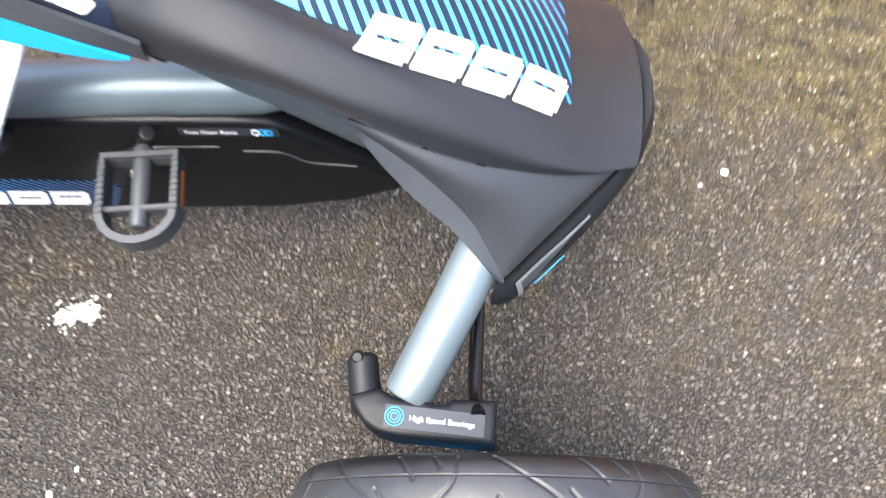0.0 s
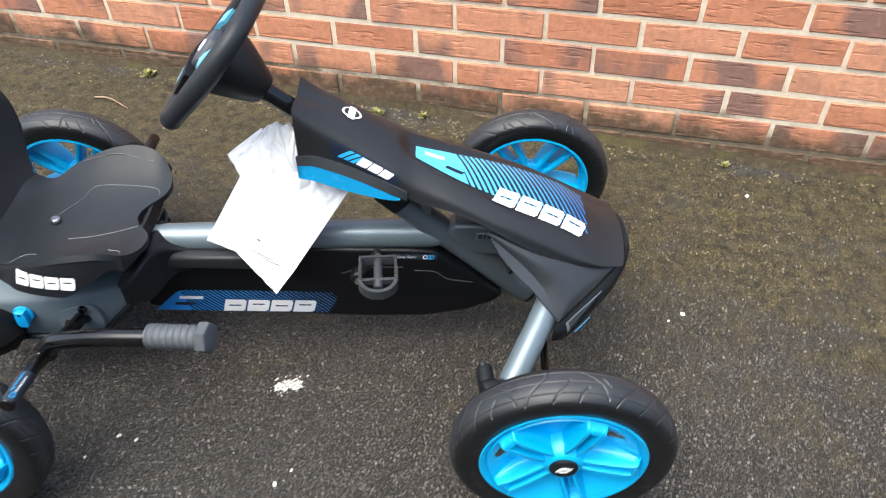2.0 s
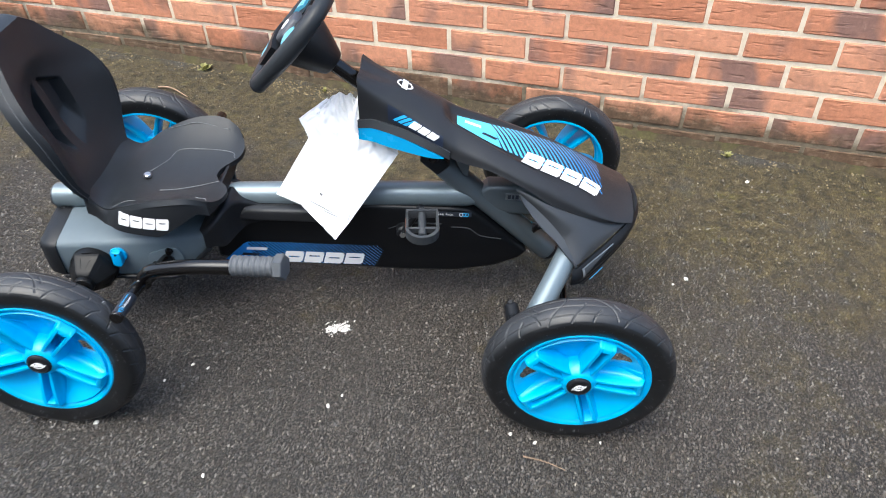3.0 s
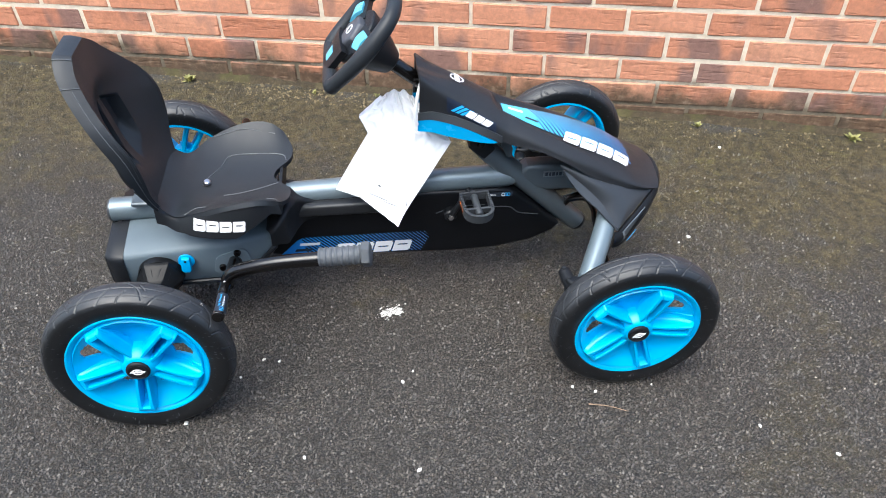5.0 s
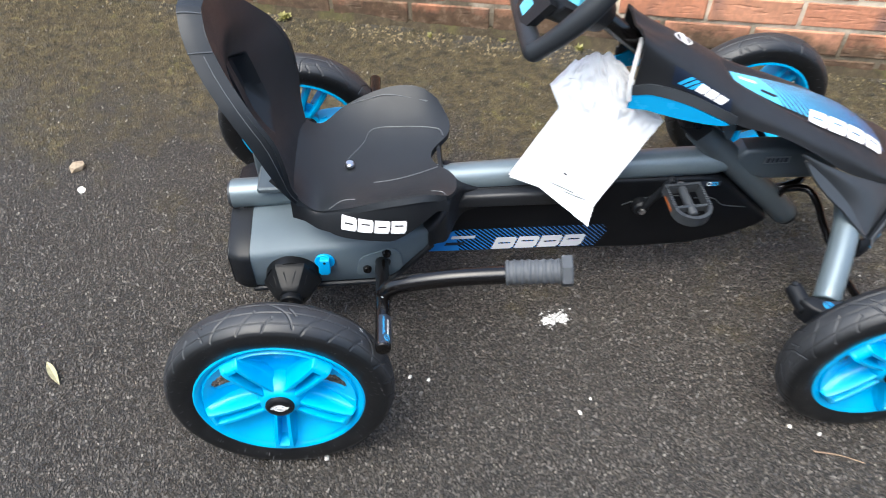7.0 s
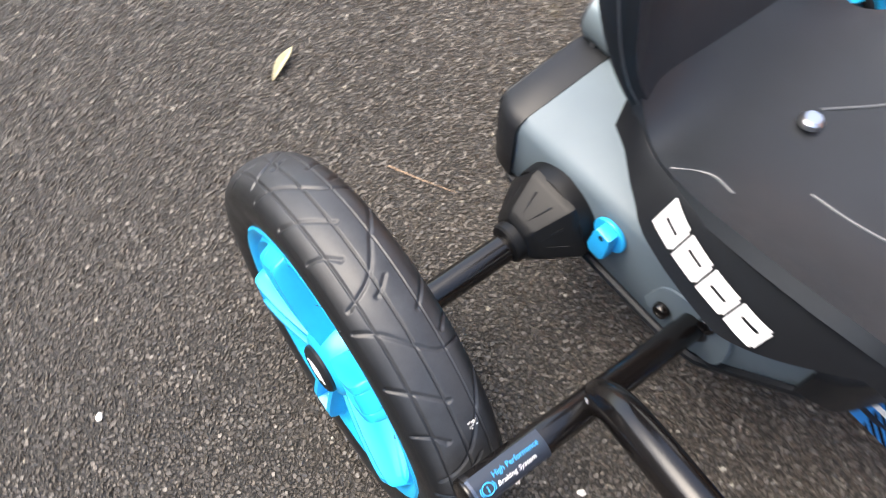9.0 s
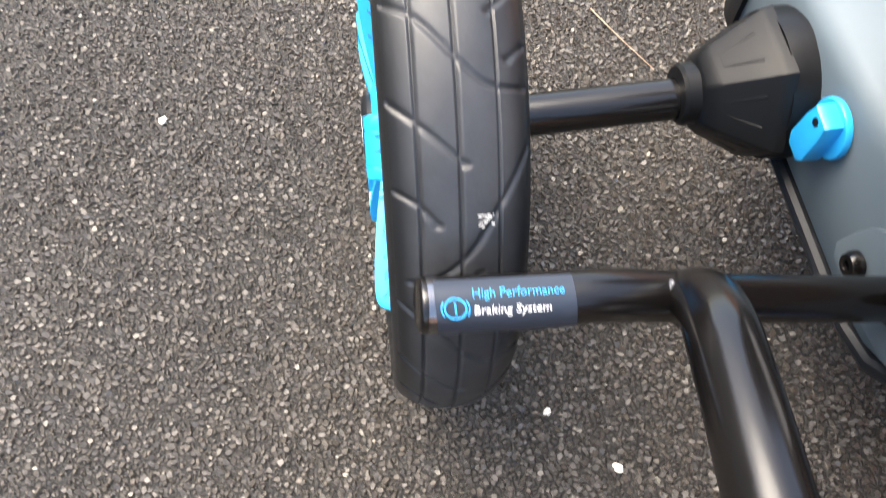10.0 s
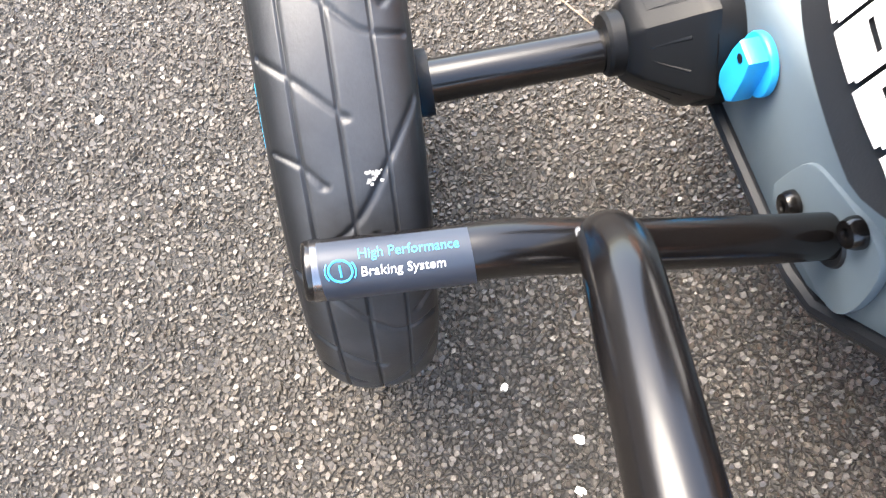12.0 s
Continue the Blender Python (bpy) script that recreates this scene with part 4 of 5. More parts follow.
for s in (0, 1, 2):
    b = sheet(3, 6, lambda u, v: on_side(0.578 + 0.0085 * s + 0.006 * u + 0.020 * (1 - v), 0.10 + 0.50 * v))
    part("blue_slash", b, M_CYAN, hood)
part("side_film", sheet(10, 5, lambda u, v: on_side(0.570 + 0.095 * u, 0.02 + 0.68 * v, 0.0010)), M_DKBLUE, hood)
word_mark(hood, lambda a, b: on_side(a, 0.12 + (0.030 - b) / 0.030 * 0.45, 0.0018), 0.604, 0.046, 0.030, 3, 0.35, False)
# the bumper's upper edge, from the middle of the nose to the flare's corner
BAND = [(0.0, 1.036, 0.0, 0.297), (0.18, 1.033, 0.032, 0.295), (0.33, 1.022, 0.058, 0.288), (0.45, 1.007, 0.077, 0.281), (0.65, 0.973, 0.111, 0.268), (0.85, 0.936, 0.144, 0.255), (0.96, 0.916, 0.162, 0.248), (1.0, 0.906, 0.163, 0.245)]


# side trims under the hood, blue blade above a dark lip
for s in (-1, 1):
    def edge(x, drop, out):
        """Along the hood's lower edge, dropped and set outwards."""
        p = hood_at(x, 1.0)
        return Vector((x, s * (p.y + out), p.z - drop))
    blade = sheet(24, 4, lambda u, v: edge(0.517 + 0.150 * u, 0.006 + 0.029 * math.sin(math.pi * (0.30 + 0.70 * u)) ** 0.8 * v, 0.002 + 0.005 * math.sin(math.pi * u) + 0.004 * u), 0.006)
    part("side_blade", blade, M_BLUEGLOSS, kart, "glossy blue blade under the hood side")
    lip = sheet(24, 3, lambda u, v: edge(0.517 + 0.160 * u, -0.008 + 0.015 * v - 0.004 * u, 0.0035 + 0.006 * v * math.sin(math.pi * u)), 0.004)
    part("side_lip", lip, M_DARK, kart)
    # flare: wing from the hood's fold down to the bumper's corner
    def flare(u, v):
        top = Vector((0.798 + 0.212 * u, 0.086 - 0.015 * u + 0.021 * math.sin(math.pi * u) ** 1.2, 0.361 - 0.078 * u - 0.004 * math.sin(math.pi * u)))
        t = 1 - (1 - u) ** 1.15
        low = Vector((0.798 + 0.120 * t + 0.014 * math.sin(math.pi * t), 0.088 + 0.072 * t ** 1.25, 0.358 - 0.110 * t ** 0.9)) if u < 0.6 else None
        k = (u - 0.6) / 0.4
        if low is None:
            t0 = 1 - 0.4 ** 1.15
            c0 = Vector((0.798 + 0.120 * t0 + 0.014 * math.sin(math.pi * t0), 0.088 + 0.072 * t0 ** 1.25, 0.358 - 0.110 * t0 ** 0.9))
            corner = Vector((0.913, 0.161, 0.250))
            low = c0.lerp(corner, k / 0.45) if k < 0.45 else corner.lerp(Vector((1.010, 0.073, 0.281)), (k - 0.45) / 0.55)
        p = top.lerp(low, v)
        p += Vector((0, 0.006, 0.006)) * math.sin(math.pi * v) * math.sin(math.pi * min(1, u)) * 0.8
        p.y *= s
        return p
    part("hood_flare", sheet(60, 18, flare, 0.005), M_FLARE, kart, "black flare beside the nose, coloured lighter for sky light", smooth=0.9)

    # bevelled rear edge of the flare, its lighter grey painting in the sky sheen
    def bevel(u, v):
        p = flare(0.04 + 0.74 * u, 1.0)
        return p + Vector((-0.023 * v * math.sin(math.pi * u) ** 0.8, s * 0.004 * v, 0.001 * v))
    part("flare_bevel", sheet(40, 4, bevel, 0.004), M_DARK, kart, "bevelled edge of the flare", smooth=0.9)

    # bumper band from the nose's middle round to the flare's corner
    def band_edge(u):
        return Vector(spline(BAND, u))

    def band(u, v, out=0.0):
        e = band_edge(u)
        side = (band_edge(min(1, u + 0.01)) - band_edge(max(0, u - 0.01))).normalized()
        away = Vector((0, 0, 1)).cross(side).normalized()
        if away.x < 0:
            away = -away
        tall = 0.030 + 0.006 * ease(u, 0.35, 0.85)
        p = e + away * (0.005 * math.sin(math.pi * min(1, v * 1.1)) + 0.001 + 0.009 * v * ease(u, 0.1, 0.6) * (1 - 0.4 * ease(u, 0.85, 1.0)) + out) + Vector((0, 0, -0.002 - tall * v))
        p.y *= s
        return p
    part("bumper_side", sheet(48, 10, band, 0.007), M_BLACK, kart, "black bumper band round the nose", smooth=0.9)
    lamp = part("head_lamp", sheet(14, 4, lambda u, v: band(0.68 + 0.25 * u, 0.12 + 0.06 * (1 - u) + 0.40 * v * (0.15 + 0.85 * u), 0.0012), 0.0012), M_DARK, kart, "grey head lamp with silver edge")
    part("lamp_edge", sheet(14, 1, lambda u, v: band(0.62 + 0.32 * u, 0.08 + 0.06 * (1 - u) + 0.05 * v, 0.0028), 0.001), M_SILVER, lamp)
    part("lamp_edge", sheet(2, 5, lambda u, v: band(0.925 + 0.016 * u, 0.09 + 0.44 * v, 0.0028), 0.001), M_SILVER, lamp)
    part("lamp_slash", sheet(12, 2, lambda u, v: band(0.66 + 0.24 * u, 0.34 + 0.20 * u + 0.10 * v * math.sin(math.pi * (0.15 + 0.8 * u)), 0.0024), 0.001), M_GUARD, lamp)

    # chin fin under the lamp with its light line
    def chin(u, v):
        top = band(0.66 + 0.30 * u, 0.94)
        tip = Vector((0.985 - 0.047 * u, s * (0.100 + 0.037 * u), 0.212 - 0.031 * u))
        return top.lerp(tip, v)
    fin = part("chin_fin", sheet(12, 5, chin, 0.005), M_BLACK, kart, "pointed black chin fin", smooth=0.9)
    part("day_light", sheet(10, 1, lambda u, v: chin(0.30 + 0.48 * u, 0.41 + 0.07 * v) + Vector((0.0045, s * 0.0035, 0.001)), 0.0012), M_BLUEGLOSS, fin, "blue light strip")

# steering column and wheel
AX = Vector((-0.75, 0, 0.66)).normalized()
part("steering_column", tube([(0.575, 0, 0.470), (0.470, 0, 0.552)], 0.0135, 20), M_GLOSS, kart, "gloss black steering column")
SC = Vector((0.412, 0.004, 0.600))
EX, EY, EZ = Vector((0, -1, 0)), Vector((0.66, 0, 0.75)).normalized(), AX


def st(a, b, c=0.0):
    """Across, up and out of the steering wheel's plane."""
    return SC + EX * a + EY * b + EZ * c


rim_pts = [(0.092, -0.068), (0.087, -0.078), (0.075, -0.082), (0.0, -0.083), (-0.075, -0.082), (-0.087, -0.078), (-0.092, -0.068), (-0.102, -0.035), (-0.108, 0.015), (-0.100, 0.065), (-0.072, 0.102), (0.0, 0.114), (0.072, 0.102), (0.100, 0.065), (0.108, 0.015), (0.102, -0.035), (0.092, -0.068)]
steer = part("steering_wheel", tube([st(a * 0.91, b * 0.91) for a, b in rim_pts], lambda t: 0.0130 + 0.0018 * math.cos(4 * math.pi * t - 1.6) ** 2, 20, n=5, closed=True), M_SEAT, kart, "black flat-bottomed steering wheel with blue spokes", smooth=1.2)
part("boss", tube([st(0, 0, -0.085), st(0, 0, -0.055), st(0, 0, -0.03), st(0, 0, 0.004)], lambda t: 0.021 + 0.034 * t ** 0.8, 24, cap_round=0.006), M_BLACK, steer)
for a, b, w0 in ((0.100, 0.028, 0.024), (-0.100, 0.028, 0.024), (0, -0.078, 0.040)):
    o = Vector((a, b)).normalized()
    p = Vector((-o.y, o.x))
    L = math.hypot(a, b) * 0.93
    def sp(u, v, lift, wide):
        r = 0.02 + (L - 0.02) * u
        q = o * r + p * (v - 0.5) * wide * (1.1 - 0.35 * u)
        return st(q.x, q.y, lift + 0.004 * math.sin(math.pi * v) + 0.006 * (1 - u))
    part("spoke", sheet(8, 4, lambda u, v: sp(u, v, 0.000, w0 * 2.1), 0.012), M_BLACK, steer)
    part("spoke_insert", sheet(6, 4, lambda u, v: sp((0.36 if b > 0 else 0.46) + 0.42 * u, v, 0.0065, w0 * 1.5), 0.006), M_PALE, steer, "pale blue spoke insert")
part("centre_pad", tube([st(0, 0.0, 0.0), st(0, 0.0, 0.012), st(0, 0, 0.017)], lambda t: 0.0345 - 0.006 * t, 6, cap_round=0.004), M_PAD, steer, "grey centre pad with emblem")
em = tube([st(0.0085 * math.cos(t), 0.002 + 0.0085 * math.sin(t), 0.0175) for t in np.linspace(0, 2 * math.pi, 19)], 0.0012, 8, closed=True)
part("emblem", em, M_WHITE, steer)

# gearbox under the seat
SIDE = -0.117


def gear_body(u, v):
    """Cross-section v runs from the near lower edge over the top to the far one."""
    x = -0.072 + 0.300 * u
    w = 0.117 - 0.012 * max(0, u - 0.7) / 0.3
    zs = 0.212 + 0.030 * u
    lift = max(0.0, x - 0.160) * 1.02
    lo1, lo2 = 0.130 + 0.008 * u + lift, 0.143 + 0.008 * u + lift
    prof = [(-w + 0.010, lo1), (-w, lo2), (-w, zs - 0.010), (-w + 0.0025, zs - 0.003), (-w + 0.010, zs + 0.003), (-0.03, 0.228 + 0.018 * u), (0.03, 0.228 + 0.018 * u), (w - 0.010, zs + 0.003), (w - 0.0025, zs - 0.003), (w, zs - 0.010), (w, lo2), (w - 0.010, lo1)]
    k = v * (len(prof) - 1)
    i = min(int(k), len(prof) - 2)
    t = k - i
    return Vector((x, prof[i][0] + (prof[i + 1][0] - prof[i][0]) * t, prof[i][1] + (prof[i + 1][1] - prof[i][1]) * t))


gearbox = part("gearbox", sheet(24, 22, gear_body, 0.005), M_GREY, kart, "blue-grey painted gearbox housing", smooth=0.9)
part("gearbox_floor", box((0.235, 0.19, 0.006), (0.046, 0, 0.138), 0.002, 1, Euler((0, radians(-1.6), 0)).to_matrix()), M_BLACK, gearbox)


for s in (-1, 1):
    part("gearbox_trim", tube([(-0.070 + 0.298 * k / 14, s * (abs(gear_body(k / 14, 0.0).y) + 0.0085), gear_body(k / 14, 0.0).z + 0.004) for k in range(15)], 0.0055, 10, cap_round=0.002), M_BLACK, gearbox, "black lower edge trim")


def cap_body(u, v):
    p = gear_body(0, v)
    c = Vector((-0.072, 0, 0.185))
    q = c + (p - c) * (1.03 - 0.10 * u ** 3)
    q.x = -0.072 + 0.008 - 0.034 * u
    return q


part("end_cap", sheet(6, 22, cap_body, 0.006), M_BLACK, gearbox, "dark grey end cap", smooth=0.9)
part("end_plate", prism([(gear_body(0, k / 22).y * 0.93, 0.185 + (gear_body(0, k / 22).z - 0.185) * 0.93) for k in range(23)], -0.101, -0.094, "x", 0.002, 1), M_BLACK, gearbox)
for s in (-1, 1):
    cone = lathe([(0.0470, -0.017), (0.0455, -0.023), (0.0275, -0.051), (0.0215, -0.057), (0.0, -0.058)], 6)
    bmesh.ops.bevel(cone, geom=[e for e in cone.edges if e.is_manifold], offset=0.0022, segments=2, profile=0.6, affect="EDGES")
    bell = join(lathe([(0, 0.0), (0.0440, 0.0), (0.0435, -0.012), (0.0425, -0.018), (0, -0.016)], 36), cone, lathe([(0, -0.050), (0.0185, -0.050), (0.0180, -0.064), (0.0165, -0.066), (0, -0.066)], 28))
    part("axle_bell", bell, M_BELL, kart, "panelled black axle bell", smooth=0.5).matrix_world = pose(0, s * (-SIDE - 0.004), R_TYRE + 0.004, 0, 0, 0 if s < 0 else 180)
    part("rear_axle", tube([(0, s * 0.16, R_TYRE), (0, s * 0.300, R_TYRE)], 0.0125, 20), M_GLOSS, kart, "gloss black rear axle")
    for k in range(6):
        # raised outline on each panel
        pts = []
        for off, f in ((-15, 0.10), (-9, 0.80), (9, 0.80), (15, 0.10)):
            a = radians(30 + 60 * k + off)
            r = (0.0418 - 0.0166 * f) * math.cos(radians(30)) / math.cos(radians(off))
            pts.append((r * math.cos(a), s * (-SIDE - 0.004 + 0.0265 + 0.0245 * f), R_TYRE + 0.004 + r * math.sin(a)))
        part("bell_rib", tube(pts, 0.0017, 8), M_BELL, kart)
    part("axle_nut", lathe([(0, -0.006), (0.017, -0.006), (0.019, -0.003), (0.019, 0.004), (0, 0.004)], 24), M_BLACK, kart).matrix_world = pose(0, s * 0.281, R_TYRE, 0, 0, 0)
# blue gear selector knob
KN = pose(0.054, SIDE - 0.001, 0.199, 0, 0, 0) @ Matrix.Diagonal((0.95, 0.72, 0.95, 1))
knob = part("selector_knob", join(prism([(0.017 * math.cos(t), 0.017 * math.sin(t)) for t in np.linspace(0, 2 * math.pi, 25)[:-1]], -0.006, 0.0, "y", 0.0015, 2), prism([(-0.0075, 0.014), (0.0075, 0.014), (0.0095, 0.004), (0.010, -0.016), (0.006, -0.022), (-0.006, -0.022), (-0.010, -0.016), (-0.0095, 0.004)], -0.020, -0.004, "y", 0.0025, 2)), M_BLUE, kart, "blue gear selector knob")
knob.matrix_world = KN @ pose(0, 0, 0, 0, 4, 0)
part("knob_pin", lathe([(0, -0.0004), (0.0026, -0.0004), (0.0026, 0.001), (0, 0.001)], 14), M_BLACK, knob).matrix_parent_inverse = Matrix.Translation((0, -0.0202, 0.009))
# lever plate and bolts
part("lever_plate", prism([(p.x, p.y) for p in curve_points([(0.103, 0.166, 0), (0.107, 0.186, 0), (0.114, 0.202, 0), (0.130, 0.210, 0), (0.158, 0.218, 0), (0.172, 0.213, 0), (0.178, 0.190, 0), (0.175, 0.170, 0), (0.160, 0.162, 0), (0.125, 0.157, 0), (0.108, 0.158, 0)], 4)], SIDE - 0.0022, SIDE + 0.003, "y", 0.0010, 2), M_GREY, kart)
for bx, bz in ((0.121, 0.177), (0.154, 0.213)):
    bolt = lathe([(0.0026, -0.0045), (0.0030, -0.0060), (0.0060, -0.0058), (0.0072, -0.003), (0.0074, 0.0), (0, 0.0)], 20)
    part("lever_bolt", bolt, M_GLOSS, kart, "black button-head bolt").matrix_world = pose(bx, SIDE - 0.003, bz)
part("lever_hole", lathe([(0, -0.0005), (0.0120, -0.0005), (0.0128, 0.001), (0, 0.001)], 24), M_BLACK, kart).matrix_world = pose(0.147, SIDE - 0.0035, 0.190)
lever = part("hand_lever", tube([(0.145, -0.100, 0.185), (0.146, -0.150, 0.203), (0.147, -0.210, 0.226), (0.148, -0.262, 0.2485), (0.148, -0.288, 0.2532), (0.148, -0.314, 0.2578), (0.148, -0.339, 0.2622)], 0.0108, 20, n=6, cap_round=0.002), M_GLOSS, kart, "gloss black brake bar against the rear tyre")
part("lever_arm", tube([(0.149, -0.226, 0.226), (0.151, -0.229, 0.244), (0.163, -0.232, 0.262), (0.19, -0.237, 0.277), (0.25, -0.245, 0.294), (0.335, -0.252, 0.304)], lambda t: 0.0115 + 0.0016 * min(1, 2 * t), 22, n=6, cap_round=0.007), M_GLOSS, lever, "gloss black hand lever tube")
grip_path = [Vector((0.322, -0.2478, 0.3030)).lerp(Vector((0.402, -0.258, 0.313)), k / 40) for k in range(41)]
part("grip", tube(grip_path, lambda t: 0.0165 + 0.0016 * (math.sin(t * 2 * math.pi * 8) > 0), 20, cap_round=0.002), M_RUBBER, lever, "ribbed grey rubber grip", smooth=0.5)
part("grip_flange", tube([Vector((0.398, -0.2575, 0.3125)), Vector((0.414, -0.2595, 0.3145))], 0.0232, 6, cap_round=0.003), M_RUBBER, lever)
part("bar_band", tube([(0.148, -0.332, 0.2610), (0.148, -0.336, 0.2617)], 0.0111, 20), M_BAND, lever)
# label wrapped on the bar
def on_bar(u, ang, lift=0.0004):
    p = Vector((0.148, -0.280, 0.2518)).lerp(Vector((0.148, -0.332, 0.2610)), u)
    return p + (Vector((math.sin(ang), 0, math.cos(ang)))) * (0.0109 + lift)
part("bar_label", sheet(4, 14, lambda u, v: on_bar(u, radians(-30 + 140 * v))), M_LABEL, lever)
for words, ang, mm in (("High Performance", 12, M_CYAN), ("Braking System", 43, M_WHITE)):
    o = on_bar(0.745, radians(ang), 0.0006)
    e1 = (on_bar(0, 0) - on_bar(1, 0)).normalized()
    nrm = Vector((math.sin(radians(ang)), 0, math.cos(radians(ang))))
    e2 = nrm.cross(e1).normalized()
    m = Matrix.Translation(o) @ Matrix((e1, e2, nrm)).transposed().to_4x4()
    lettering("bar_lettering", words, 0.0048, mm, lever, m, "words on the brake bar's label")
ring = on_bar(0.93, radians(38), 0.0008)
part("bar_ring", tube([on_bar(0.865 + 0.075 * math.cos(t), radians(31) + 0.33 * math.sin(t), 0.0005) for t in np.linspace(0, 2 * math.pi, 25)], 0.0004, 6, closed=True), M_CYAN, lever)
for e in (0.0, math.pi):
    part("bar_bracket", tube([on_bar(0.865 + 0.098 * math.cos(e + t), radians(31) + 0.42 * math.sin(e + t), 0.0005) for t in np.linspace(-0.6, 0.6, 9)], 0.0003, 6), M_CYAN, lever)
part("bar_tick", tube([on_bar(0.865, radians(31) - 0.18, 0.0005), on_bar(0.865, radians(31) + 0.18, 0.0005)], 0.0004, 6), M_CYAN, lever)
part("weld", box((0.006, 0.005, 0.005), (0.148, -0.240, 0.250), 0.002, 1), M_STEEL, lever)

# seat: pan and backrest in one shell, plus skirt
SEAT = [  # x, half width, centre z, wing z above centre
    (-0.005, 0.090, 0.312, 0.046), (0.045, 0.104, 0.303, -0.001), (0.09, 0.126, 0.302, 0.018), (0.14, 0.137, 0.302, 0.038), (0.185, 0.139, 0.304, 0.046), (0.225, 0.132, 0.308, 0.040), (0.262, 0.114, 0.312, 0.013)]


def pan(u, v):
    a = 2 * v - 1
    front = 0.269 - 0.037 * math.exp(-(a / 0.30) ** 2) - 0.020 * abs(a) ** 6
    x = -0.005 + (front + 0.005) * u
    hw, zc, wz = spline(SEAT, x)
    return Vector((x, hw * math.copysign(abs(a) ** 0.92, a), zc + wz * abs(a) ** 2.2))


seat = part("seat", sheet(48, 48, pan, 0.010), M_SEAT, kart, "charcoal moulded bucket seat pan", smooth=0.9)


def skirt(u, v):
    # round the pan's edge: near side, front
    t = u * 2 - 1
    s = -1 if t < 0 else 1
    f = 1 - abs(t)
    x = 0.014 + 0.234 * (1 - (1 - min(1, f * 1.35)) ** 1.4)
    top = spline(SEAT, x)
    side = top[0] - 0.002
    y = s * side if f < 0.82 else s * side * (1 - (f - 0.82) / 0.18)
    z1 = top[1] + top[2] * abs(y / side) ** 2.2 - 0.003
    z0 = min(0.282 + 0.55 * max(0, x - 0.165), z1 - 0.022)
    out = 0.023 * v ** 0.7 * (1 - 0.6 * ease(x, 0.17, 0.25))
    out *= min(1, f * 4 + 0.35)
    fwd = 0.004 * v if f > 0.7 else 0
    return Vector((x + fwd, y + s * out, z1 + (z0 - z1) * v))


seat_skirt = part("seat_skirt", sheet(90, 16, skirt, 0.006), M_BLACK, kart, "black seat skirt", smooth=0.9)


def on_skirt(a, b):
    """On the near skirt at plan position a, b above its lower edge."""
    f = (1 - (1 - (a - 0.014) / 0.234) ** (1 / 1.4)) / 1.35
    top, low = skirt(f / 2, 0.0).z, skirt(f / 2, 1.0).z
    p = skirt(f / 2, max(0.05, (top - (0.2945 + b + 0.03 * (a - 0.09))) / (top - low)))
    p.z = 0.2945 + b + 0.03 * (a - 0.09)
    return p + Vector((0, -0.0022, 0.0008))


word_mark(seat_skirt, on_skirt, 0.089, 0.098, 0.020, 4, 0.12)
part("seat_bolt", lathe([(0, -0.004), (0.0055, -0.004), (0.0075, -0.002), (0.008, 0.002), (0, 0.002)], 20), M_STEEL, kart, "shiny steel seat bolt").matrix_world = pose(0.101, -0.012, 0.308, -90, 0, 0)
for uv in (((0.43, 0.52), (0.49, 0.65), (0.53, 0.75), (0.72, 0.745), (0.92, 0.74), (0.98, 0.68)), ((0.54, 0.31), (0.67, 0.33), (0.83, 0.365), (0.985, 0.40)), ((0.42, 0.985), (0.53, 0.965), (0.66, 0.955), (0.89, 0.93)), ((0.86, 0.10), (0.93, 0.07), (0.975, 0.02)), ((0.30, 0.015), (0.36, 0.11), (0.43, 0.12))):
    part("seat_seam", tube([pan(*q) + Vector((0, 0, 0.0002)) for q in uv], 0.0011, 8, n=8), M_SEAM, seat)
BACK = [  # height, x, half width, wing forward
    (0.300, 0.018, 0.085, 0.012), (0.345, -0.004, 0.107, 0.026), (0.400, -0.022, 0.124, 0.044), (0.450, -0.034, 0.129, 0.049), (0.490, -0.043, 0.124, 0.038), (0.530, -0.050, 0.100, 0.018), (0.555, -0.055, 0.081, 0.008), (0.578, -0.059, 0.062, 0.002), (0.596, -0.062, 0.036, 0.0)]


def back(u, v):
    z = 0.300 + 0.296 * (1 - (1 - u) ** 1.12)
    x, hw, wf = spline(BACK, z)
    a = 2 * v - 1
    k = abs(a)
    # a shallow hollow, a raised keel in its middle and two deep slots beside the keel
    dent = 0.012 * math.exp(-(a / 0.42) ** 2) * ease(z, 0.33, 0.40) * (1 - ease(z, 0.49, 0.54))
    slot = ease(k, 0.07 + 0.25 * (0.47 - z), 0.10 + 0.25 * (0.47 - z)) * (1 - ease(k, 0.38, 0.42)) * ease(z, 0.340 + 0.10 * k, 0.385 + 0.10 * k) * (1 - ease(z, 0.492 - 0.06 * k, 0.502 - 0.06 * k))
    return Vector((x + wf * k ** 2.2 - dent - 0.023 * slot, hw * a, z))


backrest = part("backrest", sheet(110, 110, back, 0.006), M_SEAT, kart, "charcoal moulded backrest with two deep slots", smooth=0.9)
rimline = [back(k / 20, 0.0) for k in range(21)] + [back(1, k / 12) for k in range(1, 12)] + [back(k / 20, 1.0) for k in range(20, -1, -1)]


